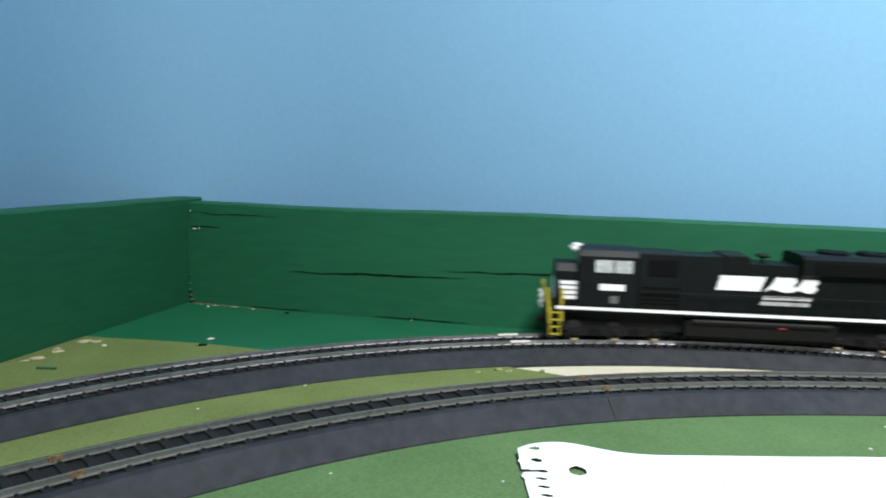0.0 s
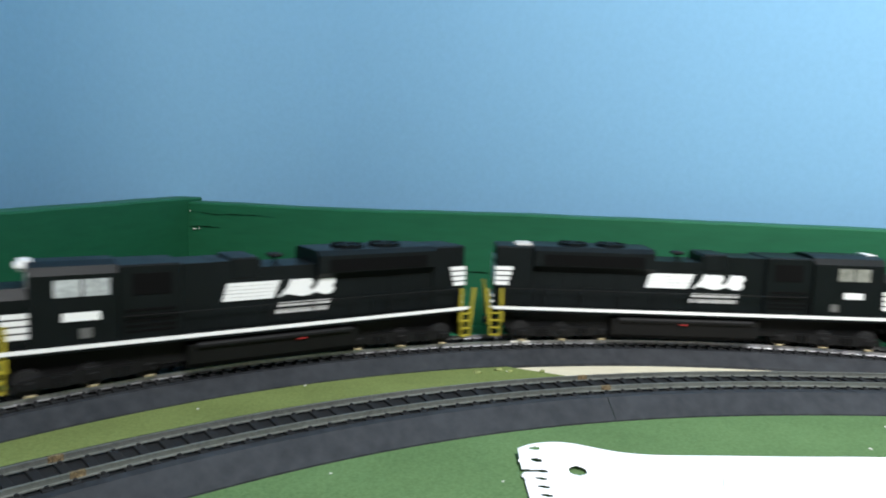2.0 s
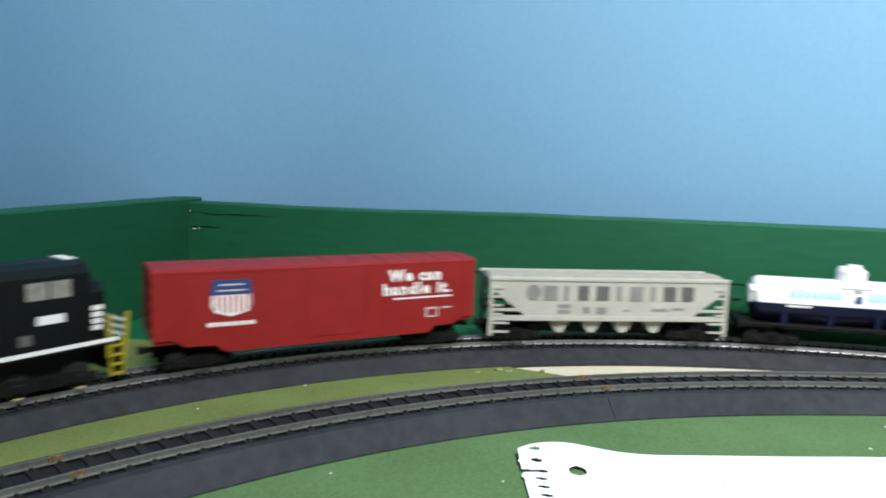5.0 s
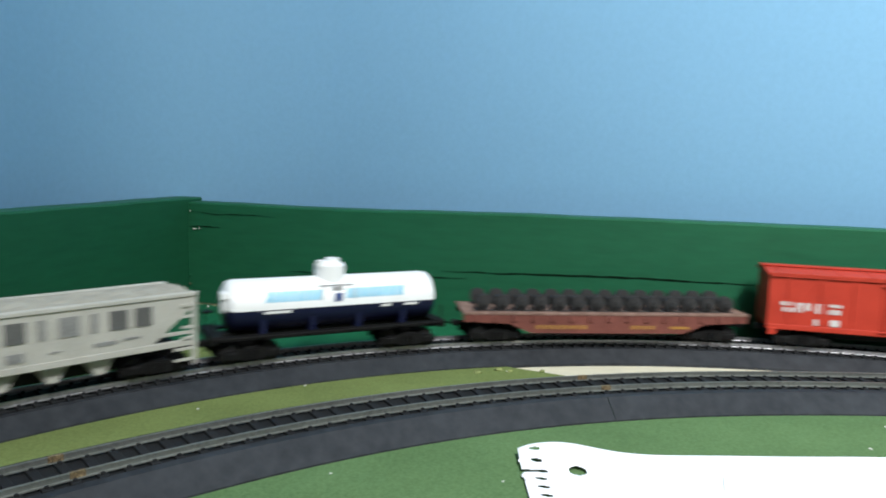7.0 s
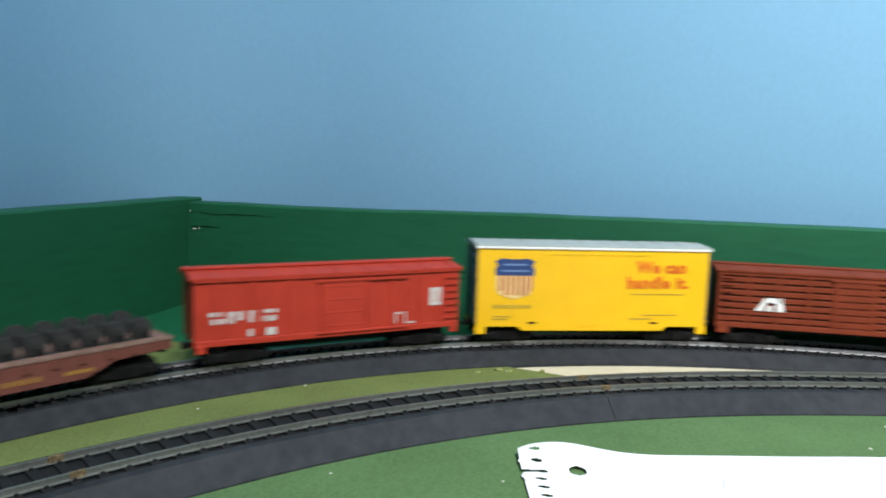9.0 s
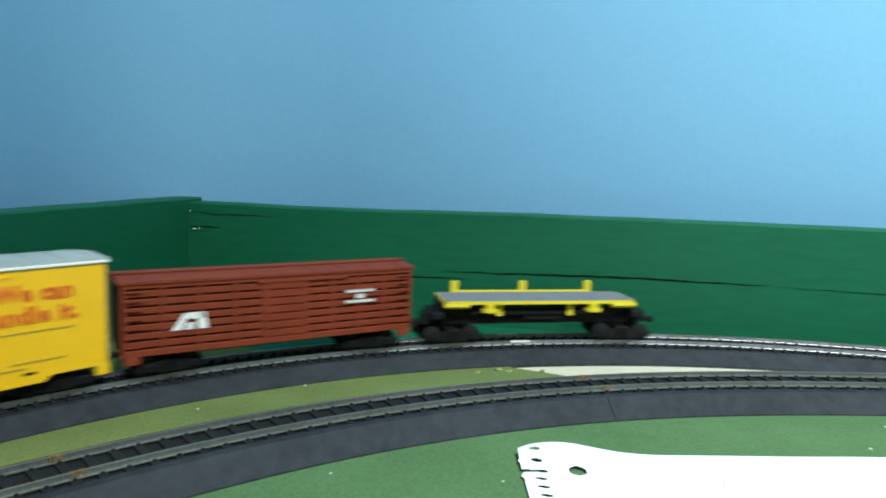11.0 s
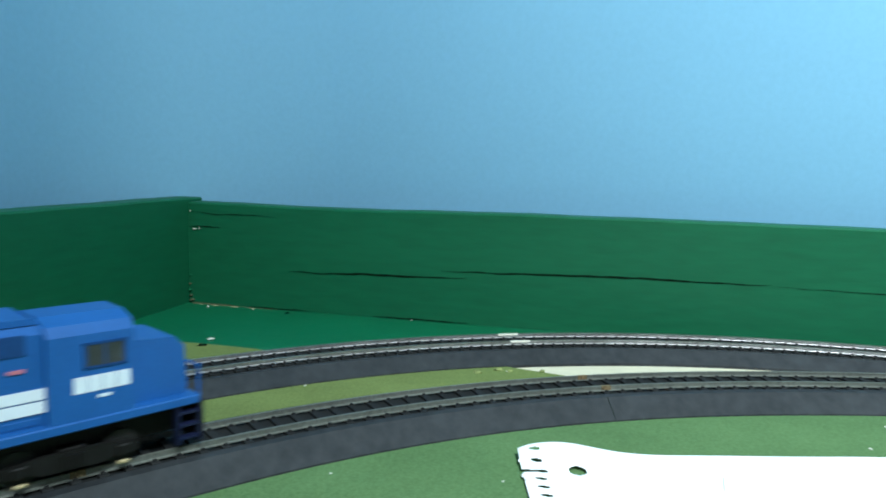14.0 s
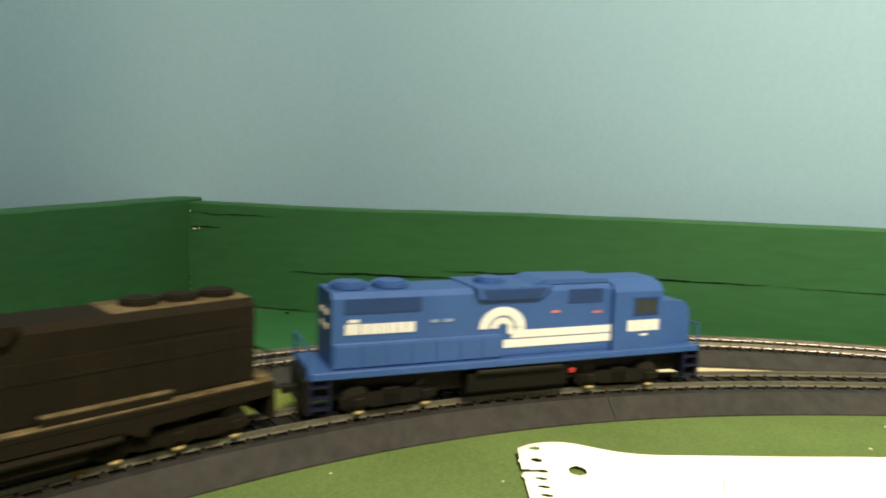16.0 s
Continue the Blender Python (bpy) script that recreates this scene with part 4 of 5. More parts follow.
def hopper():
    root = tagged(new("hopper_car"), "light grey open hopper car with a pale load", "freight car", "cars of the freight train")
    sheet = [(-75, 39), (75, 39), (75, 31), (71, 31), (53, 17), (-53, 17), (-71, 31), (-75, 31)]
    mirrored("side_wall", lambda s: PX(sheet, *sorted((s * 15.8, s * 16.6))), GREYCAR, root)
    mirrored("top_chord", lambda s: B(-75.5, 75.5, *sorted((s * 15.2, s * 17.4)), 37.6, 40, 0.5), GREYCAR, root)
    mirrored("side_sill", lambda s: B(-75, 75, *sorted((s * 15.4, s * 16.8)), 14, 17.2, 0.3), GREYCAR, root)
    for e in (-1, 1):
        part("end_wall", B(*sorted((e * 73.6, e * 75)), -15.8, 15.8, 33, 39.4, 0.2), GREYCAR, root)
        # Slope sheet coloured black to paint in the shade of the end opening.
        part("slope_sheet", PX([(e * 73, 34), (e * 73, 33), (e * 46, 14.5), (e * 46, 15.5)], -15.6, 15.6), PLASTIC, root)
        for s in (-1, 1):
            part("corner_post", B(*sorted((e * 72.4, e * 75)), *sorted((s * 15.6, s * 17)), 5, 39, 0.2), GREYCAR, root)
            for k in range(6):
                part("ladder_rung", B(*sorted((e * 63 if k < 2 else e * 67, e * 73)), *sorted((s * 16.4, s * 17.4)), 7 + 5.2 * k, 8.2 + 5.2 * k), GREYCAR, root)
            part("end_brace", B(*sorted((e * 50, e * 73)), *sorted((s * 15.8, s * 16.5)), 19.6, 21.4, 0.2), GREYCAR, root)
    bm = bmesh.new()
    nx, ny = 60, 14
    grid = [[bm.verts.new(((-74 + 148 * i / nx) * MM, (-15.4 + 30.8 * j / ny) * MM,
                           (39.2 + 1.3 * math.sin(math.pi * j / ny) + 0.9 * noise.noise(Vector((i * 0.35, j * 0.5, 4)))) * MM)) for j in range(ny + 1)] for i in range(nx + 1)]
    for i in range(nx):
        for j in range(ny):
            bm.faces.new((grid[i][j], grid[i + 1][j], grid[i + 1][j + 1], grid[i][j + 1]))
    part("load", bm, LOAD, root, "pale crushed load level with the top")
    for x in (-30, -10, 10, 30):
        bm = PX([(x - 7.5, 15), (x - 1.8, 6.4), (x + 1.8, 6.4), (x + 7.5, 15)], -12.5, 12.5)
        part("outlet", bm, GREYCAR, root, "pointed hopper outlet")
    part("belly", B(-46, 46, -14, 14, 14.4, 37), PLASTIC, root)
    # Black bar added to give the dark shading between the outlets.
    part("shade_sill", B(-70, 70, -5, 5, 5.5, 14.6, 0.3), PLASTIC, root)
    for x in (-60, -45, -30, -15, 0, 15, 30, 45, 60):
        mirrored("side_rib", lambda s: B(x - 0.4, x + 0.4, *sorted((s * 16.5, s * 16.8)), 17.5 + max(0, abs(x) - 53) * 0.78, 38), GREYCAR, root)
    spans = [(-42, -33.5), (-29.4, -26.7), (-20.7, -14), (-9.5, -1.4), (3.4, 6.2), (11.7, 19.8), (25, 27.8), (33, 41), (44.6, 52.4)]
    for k, (xa, xb) in enumerate(spans):
        twice("letter_bar", bars([(xa, xb, 26.6, 35.2)], 17.05), LETTER_DARK if k in (2, 3, 7, 8) else LETTER_MID, root)
    bm = C((-48.3, -16.7, 31), (-48.3, -17.05, 31), 4.6, 18)
    twice("round_emblem", bm, LETTER_MID, root)
    rows = [(-33, -25, 22, 24.2), (-33, -25, 18.6, 20.8), (-17, -13, 18.8, 22.6), (-9, -2.5, 18.8, 22.6), (8, 12, 20.4, 21.2), (26, 36, 20.4, 22), (39, 47, 21.4, 22.4)]
    for row in rows:
        twice("data_bar", bars([row], 17.0), LETTER_MID, root)
    squeeze(root, 0.975)
    trucks = [truck(root, x, 2, 21) for x in (-57, 57)]
    couplers(root, 74, reach=5)
    return root, trucks


def tank_car():
    root = tagged(new("tank_car"), "white and navy domed tank car on a black frame", "freight car", "cars of the freight train")
    r, zc, x0, x1 = 13.6, 28.0, -55.5, 56.5

    def shell(a0, a1):
        bm = bmesh.new()
        rings = [(x0 - 3.5, 0.0), (x0 - 3.3, 0.35), (x0 - 2.2, 0.72), (x0 - 0.6, 0.93), (x0 + 1.5, 1.0), (x1 - 1.5, 1.0), (x1 + 0.6, 0.93), (x1 + 2.2, 0.72), (x1 + 3.3, 0.35), (x1 + 3.5, 0.0)]
        n = 20
        rows = []
        for x, k in rings:
            rows.append([bm.verts.new((x * MM, -math.cos(a0 + (a1 - a0) * i / n) * r * k * MM, (zc + math.sin(a0 + (a1 - a0) * i / n) * r * k) * MM)) for i in range(n + 1)])
        for a, b in zip(rows, rows[1:]):
            for i in range(n):
                bm.faces.new((a[i], b[i], b[i + 1], a[i + 1]))
        bmesh.ops.remove_doubles(bm, verts=bm.verts, dist=0.00001)
        bmesh.ops.recalc_face_normals(bm, faces=bm.faces)
        return bm
    lo = -0.06
    smooth(part("tank_upper", shell(lo, math.pi - lo), TANKWHITE, root, "white upper half of the tank"))
    smooth(part("tank_lower", shell(math.pi - lo, 2 * math.pi + lo), NAVY, root, "navy lower half of the tank"))
    bm = C((-1, 0, 39), (-1, 0, 47.6), 8.3, 28)
    C((-1, 0, 47.6), (-1, 0, 49.4), 8.3, 28, bm, 5.5)
    part("dome", bm, TANKWHITE, root, "white dome on top of the tank")
    bm = C((-7, -3, 47), (-7, -3, 50.4), 2.6, 12)
    C((1, 2, 49), (1, 2, 50.8), 4.0, 14, bm)
    part("valve", bm, TANKWHITE, root)
    # lettering follows the curve of the shell, so it stands just proud of it
    def curved(rows, name, material, lift=0.15):
        bm = bmesh.new()
        for xa, xb, za, zb in rows:
            n = 4
            top = []
            for i in range(n + 1):
                z = za + (zb - za) * i / n
                y = -math.sqrt(max(0, (r + lift) ** 2 - (z - zc) ** 2))
                d = 0.25 * (z - za)
                top.append((bm.verts.new(((xa + d) * MM, y * MM, z * MM)), bm.verts.new(((xb + d) * MM, y * MM, z * MM))))
            for (a, b), (c, d) in zip(top, top[1:]):
                bm.faces.new((a, b, d, c))
        twice(name, bm, material, root)
    for k in range(7):
        curved([(-39 + 4.2 * k, -35.6 + 4.2 * k, 31.0, 36)], "letter_bar", LETTER_CYAN)
    for k in range(8):
        curved([(4.2 + 4.2 * k, 7.6 + 4.2 * k, 31.0, 36)], "letter_bar", LETTER_CYAN)
    curved([(-10, 9, 37.2, 38.0), (-10, -9.2, 30.5, 37.2), (8.2, 9, 30.5, 37.2), (-3.5, 2.5, 35, 37)], "tank_placard", LETTER_MID, 0.2)
    curved([(-3, 1.6, 29.6, 34)], "tank_emblem", SHIELD_BLUE, 0.25)
    for row in ((-40, -26, 25.2, 26.6), (24, 30, 25.2, 26.6), (38, 46, 25.2, 26.6)):
        curved([row], "tank_data", WHITE, 0.2)
    part("end_ladder", B(-60.2, -59.2, -9, -4, 26, 37, 0.2, B(-60.6, -57, -9.5, -3.5, 33, 36.5, 0.4)), TANKWHITE, root, "white ladder at the tank end")
    # frame
    part("frame", B(-64, 60, -4, 4, 9.5, 14.5, 0.4), PLASTIC, root)
    mirrored("running_board", lambda s: B(-66, 62, *sorted((s * 10.5, s * 16)), 13.6, 14.8, 0.2), PLASTIC, root)
    for e, x in ((-1, -64), (1, 60)):
        part("end_sill", B(*sorted((x, x + 3 * e)), -16, 16, 11.5, 15.2, 0.3), PLASTIC, root)
        part("end_platform", B(*sorted((x - 4 * e, x + 3 * e)), -15, 15, 14.8, 15.6, 0.2), PLASTIC, root)
        mirrored("corner_rail", lambda s: C((x + 1 * e, s * 14, 15), (x + 1 * e, s * 14, 24), 0.4, 6), PLASTIC, root)
        part("brake_wheel", C((x + 0.5 * e, 6, 24), (x + 0.5 * e, 6, 24.8), 3, 12), PLASTIC, root)
    for x in (-40, -14, 12, 38):
        part("saddle", LX([(-12, 13.5), (12, 13.5), (12.5, 22.5), (8, 18), (0, 16), (-8, 18), (-12.5, 22.5)], x - 1.5, x + 1.5), NAVY, root)
    trucks = [truck(root, x, 2, 21) for x in (-47, 43)]
    couplers(root, 64, reach=6)
    return root, trucks


def loaded_flatcar():
    root = tagged(new("flatcar"), "faded brown flatcar loaded with a row of dark wheels", "freight car", "cars of the freight train")
    sill = [(-87, 18.7), (-87, 13.5), (-60, 12.5), (-47, 7.0), (47, 7.0), (60, 12.5), (87, 13.5), (87, 18.7)]
    mirrored("side_sill", lambda s: PX(sill, *sorted((s * 15.2, s * 16.4))), FLATRED, root)
    part("deck", B(-87.5, 87.5, -16.8, 16.8, 17.7, 19.1, 0.2), DECK, root, "worn brown plank deck")
    for k in range(15):
        x = -80 + 160 * k / 14
        mirrored("stake_pocket", lambda s: B(x - 1.2, x + 1.2, *sorted((s * 16.4, s * 17.5)), 13.8, 17.6, 0.3), FLATRED, root)
    for row in [(-44 + 4 * k, -41.4 + 4 * k, 9.6, 11.8) for k in range(8)] + [(14 + 4 * k, 16.4 + 4 * k, 9.6, 11.8) for k in range(4)] + [(38, 50, 9.8, 11.4)]:
        twice("letter_bar", bars([row], 16.6), GOLD, root)
    part("underframe", B(-80, 80, -5, 5, 7.6, 17.6, 0.3), PLASTIC, root)
    first = None
    n = 14
    for k in range(n):
        x = -75 + 150 * k / (n - 1)
        if first is None:
            bm = bmesh.new()
            for s in (-1, 1):
                C((0, s * 8.2, 0), (0, s * 8.9, 0), 4.9, 18, bm)
                C((0, s * 8.9, 0), (0, s * 12.2, 0), 4.5, 18, bm)
                C((0, s * 12.2, 0), (0, s * 13.4, 0), 1.9, 10, bm)
            C((0, -15, 0), (0, 15, 0), 1.5, 8, bm)
            first = part("load_wheelset", bm, RUBBER, root, "dark grey wheelset load")
            ob = first
        else:
            ob = new("load_wheelset", first.data)
            ob.parent = root
            tagged(ob, "dark grey wheelset load")
        ob.location = (x * MM, 0, 24.1 * MM)
    mirrored("load_rail", lambda s: B(-80, 80, *sorted((s * 9, s * 12)), 19.0, 19.5, 0.1), RUBBER, root)
    trucks = [truck(root, x, 2, 21) for x in (-68, 68)]
    couplers(root, 87, reach=5)
    return root, trucks


def old_boxcar():
    root = tagged(new("boxcar"), "orange-red forty-foot boxcar with a raised roof walk", "freight car", "cars of the freight train")
    part("body", B(-73, 72.5, -16, 16, 13.5, 45), ORANGE, root)
    mirrored("side_sill", lambda s: B(-73, 72.5, *sorted((s * 15.4, s * 16.4)), 11.4, 14.6, 0.3), ORANGE, root)
    part("roof", LX(peaked(16.6, 45.8, 48.0, 0.9), -74.6, 73.8), ORANGE, root)
    part("roof_walk", B(-76, 75, -3.4, 3.4, 48, 49, 0.2), ORANGE, root)
    bm = bmesh.new()
    for k in range(9):
        LX([(y, z + 0.35) for y, z in peaked(16.6, 45.8, 48.0, 0.9)], -68 + 17 * k - 0.5, -68 + 17 * k + 0.5, bm)
    part("roof_ribs", bm, ORANGE, root)
    mirrored("eave", lambda s: B(-73, 73, *sorted((s * 16, s * 17.3)), 43.2, 45.2, 0.4), ORANGE, root)
    mirrored("door", lambda s: door_panel(s), ORANGE, root, "orange-red sliding door with cross bars")
    mirrored("door_track", lambda s: B(-12, 40, *sorted((s * 16.6, s * 17.6)), 40.8, 42.2, 0.2), ORANGE, root)
    mirrored("door_sill", lambda s: B(-12, 40, *sorted((s * 16.6, s * 17.4)), 13.4, 14.6, 0.2), ORANGE, root)
    for x in (-62, -44, -26, -10.5, 17, 31, 48, 62):
        mirrored("side_post", lambda s: B(x - 0.7, x + 0.7, *sorted((s * 16, s * 16.7)), 15, 44.6, 0.1), ORANGE, root)
    for xa, xb in ((-60, -45), (-42, -27), (33, 47)):
        mirrored("side_brace", lambda s: PX([(xa, 16), (xa + 1.4, 16), (xb + 1.4, 43.5), (xb, 43.5)], *sorted((s * 16, s * 16.5))), ORANGE, root)
    for e in (-1, 1):
        for s in (-1, 1):
            if e * s < 0:
                part("ladder", ladder(*sorted((e * 63.5, e * 71.5)), s * 17.3, 15, 42, 7), ORANGE, root)
            part("corner_step", B(*sorted((e * 67.5, e * 72)), *sorted((s * 15.4, s * 16.6)), 8.2, 12.4, 0.2), ORANGE, root)
        bm = bmesh.new()
        for k in range(4):
            B(*sorted((e * 71.8, e * 73)), -14, 14, 18 + 7 * k, 20 + 7 * k, 0.4, bm)
        part("end_rib", bm, ORANGE, root)
    rows = [(-66, -59.5, 26.4, 28.6), (-65, -58.5, 22.6, 25.2), (-57, -53.5, 22.6, 28.4), (-52.5, -49.5, 24, 28.4), (-46.6, -42.8, 22.6, 28.4), (-39, -32.5, 26.8, 28.6), (-39.5, -33, 22.6, 25.4)]
    twice("white_lettering", bars(rows, 16.5), SOFT_WHITE, root)
    twice("white_numbers", bars([(-47, -43.5, 15.4, 19), (-38, -33, 15.4, 19.2)], 16.5), SOFT_WHITE, root)
    twice("square_emblem", bars([(54, 62.5, 24.6, 34.6)], 16.5), SOFT_WHITE, root)
    twice("emblem_lines", bars([(56.5, 57.1, 26, 33), (59.4, 60, 26, 33)], 16.58), ORANGE, root)
    twice("data_panel", bars([(33, 33.8, 15.5, 22), (34, 37.6, 21.2, 22), (38.6, 39.4, 15.5, 22), (40, 45, 15.5, 16.3)], 16.5), SOFT_WHITE, root)
    # Underframe carried low so its black fills in the shade below the body.
    part("underframe", B(-68, 68, -6, 6, 6.0, 13.6, 0.3), PLASTIC, root)
    trucks = [truck(root, x, 2, 21) for x in (-52, 52)]
    couplers(root, 72, reach=5)
    return root, trucks


def door_panel(s):
    bm = B(-9, 15.5, *sorted((s * 16, s * 17)), 14.4, 41.4, 0.2)
    for k in range(4):
        B(-8.4, 15, *sorted((s * 16.8, s * 17.15)), 17 + 7 * k, 18 + 7 * k, 0.1, bm)
    return bm


def yellow_boxcar():
    root = tagged(new("boxcar"), "tall yellow boxcar with a silver roof and orange slogan", "freight car", "cars of the freight train")
    side = [(-70.5, 10.8), (-46, 10.8), (-43, 8.4), (43, 8.4), (46, 10.8), (70, 10.8), (70, 57.2), (-70.5, 57.2)]
    mirrored("side_wall", lambda s: PX(side, *sorted((s * 15.8, s * 17))), SUNNY, root)
    part("body", B(-69.8, 69.4, -15.8, 15.8, 12, 56.8), DARKEND, root)
    part("roof", LX(peaked(17, 58.6, 60.0, 0.7, 2.0), -71.8, 71.4), SILVER, root, "silver painted roof")
    mirrored("eave", lambda s: B(-71.8, 71.4, *sorted((s * 17.3, s * 18.0)), 56.6, 57.8, 0.2), WHITE, root, "white strip under the roof edge")
    bm = bmesh.new()
    for k in range(12):
        LX([(y, z + 0.3) for y, z in peaked(17, 58.6, 60.0, 0.6, 1.2)], -66 + 12 * k - 0.4, -66 + 12 * k + 0.4, bm)
    part("roof_ribs", bm, SILVER, root)
    for e in (-1, 1):
        part("end_wall", B(*sorted((e * 70.2, e * 71.4)), -16.6, 16.6, 12, 55.6, 0.2), DARKEND, root, "dark grey car end")
        bm = bmesh.new()
        for k in range(7):
            B(*sorted((e * 71.2, e * 72.2)), -14.5, 14.5, 16 + 5.6 * k, 18.2 + 5.6 * k, 0.5, bm)
        part("end_rib", bm, DARKEND, root)
        for s in (-1, 1):
            part("corner_step", B(*sorted((e * 65, e * 71)), *sorted((s * 15.9, s * 17)), 6.2, 11, 0.2), SUNNY, root)
            part("ladder", ladder(*sorted((e * 64, e * 70.5)), s * 17.15, 12, 30, 4), SUNNY, root)
    mirrored("door", lambda s: yellow_door(s), SUNNY, root, "yellow sliding door")
    shield(root, -61, -36.5, 27, 51, 17.4, PALE_YELLOW, PALE_BLUE)
    twice("emblem_caption", bars([(-61 + 3.9 * k, -58 + 3.9 * k, 21.6, 23.8) for k in range(6)], 17.3), OCHRE, root)
    for row in [(-61, -50, 16.4, 17.2), (-61, -52, 14.8, 15.6), (22, 36, 15.2, 16), (30, 52, 17.6, 18.3)]:
        twice("data_bar", bars([row], 17.3), OCHRE, root)
    words("We can", 9.4, 40.5, 43.6, 17.3, LETTER_ORANGE, root, "orange slogan lettering", 1.06)
    words("handle it.", 9.4, 38.6, 34.4, 17.3, LETTER_ORANGE, root, "orange slogan lettering", 1.1)
    twice("underline", bars([(22, 56, 30.2, 30.9)], 17.3), OCHRE, root)
    twice("jack_pad", bars([(-40, -35, 12.6, 13.6), (35, 40, 12.6, 13.6)], 17.3), PLASTIC, root)
    part("underframe", B(-66, 66, -5, 5, 8, 12.5, 0.3), PLASTIC, root)
    trucks = [truck(root, x, 2, 21) for x in (-52, 52)]
    couplers(root, 71, reach=5)
    return root, trucks


def yellow_door(s):
    bm = bmesh.new()
    B(-15, 14, *sorted((s * 17, s * 17.25)), 11, 53, 0.1, bm)
    for k in range(3):
        B(-14, 13, *sorted((s * 17.2, s * 17.32)), 20 + 10 * k, 20.8 + 10 * k, 0.1, bm)
    B(-30, 32, *sorted((s * 17, s * 17.4)), 53.4, 54.4, 0.1, bm)
    return bm


def stock_car():
    root = tagged(new("stock_car"), "oxide brown slatted stock car with white emblems", "freight car", "cars of the freight train")
    # Solid core, its dark colour standing in for the shaded interior.
    part("inner_body", B(-74, 74, -14.6, 14.6, 13, 46.5), OXIDE_SHADE, root, "solid core coloured dark as the shade between the slats")
    part("roof", LX(peaked(16.6, 46.6, 48.3, 0.9), -76.5, 76.5), OXIDE, root)
    part("roof_walk", B(-77, 77, -3.4, 3.4, 48.2, 49.0, 0.2), OXIDE, root)
    for k in range(9):
        part("roof_rib", LX([(y, z + 0.3) for y, z in peaked(16.6, 46.6, 48.3, 0.9)], -68.4 + 17 * k, -67.6 + 17 * k), OXIDE, root)
    for e in (-1, 1):
        part("end_wall", B(*sorted((e * 73.4, e * 75)), -16, 16, 12, 46.6, 0.2), OXIDE, root)
    slats = {}
    for s in (-1, 1):
        part("side_sill", B(-75, 75, *sorted((s * 14.6, s * 16.8)), 11.5, 14.6, 0.3), OXIDE, root)
        part("top_rail", B(-75, 75, *sorted((s * 14.6, s * 16.8)), 43.2, 46.8, 0.3), OXIDE, root)
        for x in (-74, -57, -40, -23, -9, 13, 28, 43, 58, 74):
            part("side_post", B(x - 0.9, x + 0.9, *sorted((s * 14.6, s * 16.9)), 14, 44, 0.15), OXIDE, root)
        for k in range(7):
            z = 15.6 + 3.95 * k
            for xa, xb in ((-74, -9), (13, 74)):
                key = (xa, s)
                if key not in slats:
                    p = part("slat", B(xa, xb, *sorted((s * 15, s * 16.2)), 0, 2.9, 0.25), OXIDE, root)
                    slats[key] = p.data
                else:
                    p = new("slat", slats[key])
                    p.parent = root
                p.location = (0, 0, z * MM)
        door = part("door", B(-8.4, -6.8, *sorted((s * 15.4, s * 17.3)), 14.6, 43, 0.15, B(10.8, 12.4, *sorted((s * 15.4, s * 17.3)), 14.6, 43, 0.15, B(-7, 11, *sorted((s * 14.8, s * 16.2)), 14.8, 42.8))), OXIDE, root, "slatted sliding door")
        for k in range(7):
            z = 15.2 + 4.0 * k
            part("slat", B(-7, 11, *sorted((s * 15.4, s * 17.1)), z, z + 3.1, 0.15), OXIDE, door)
        part("door_track", B(-12, 36, *sorted((s * 16.4, s * 17.6)), 42.4, 43.6, 0.2), OXIDE, root)
        for e in (-1, 1):
            part("ladder", ladder(*sorted((e * 66, e * 74)), s * 17.5, 14, 44, 7), OXIDE, root)
            part("corner_step", B(*sorted((e * 67, e * 74)), *sorted((s * 15.4, s * 16.8)), 7.8, 11.6, 0.2), OXIDE, root)
    bm = bmesh.new()
    PX([(-53, 22.6), (-49, 22.6), (-45, 30.6), (-47.5, 30.6)], -17.2, -16.7, bm)
    PX([(-47.5, 30.6), (-38.5, 30.6), (-37.5, 27.6), (-45, 27.6)], -17.2, -16.7, bm)
    PX([(-41, 22.6), (-36.6, 22.6), (-38, 30.6), (-41.5, 30.6)], -17.2, -16.7, bm)
    PX([(-47, 22.6), (-43.5, 22.6), (-43, 25.8), (-46, 25.8)], -17.2, -16.7, bm)
    twice("white_emblem", bm, WHITE, root, "white slanting emblem")
    bm = bars([(35, 52, 34.4, 35.8), (35, 52, 28.8, 30.2), (41, 46, 31, 33.4)], 17.2)
    twice("white_bar_emblem", bm, SOFT_WHITE, root, "white barred emblem")
    part("underframe", B(-70, 70, -5, 5, 8, 12, 0.3), PLASTIC, root)
    trucks = [truck(root, x, 2, 21) for x in (-54, 54)]
    couplers(root, 75, reach=5)
    return root, trucks


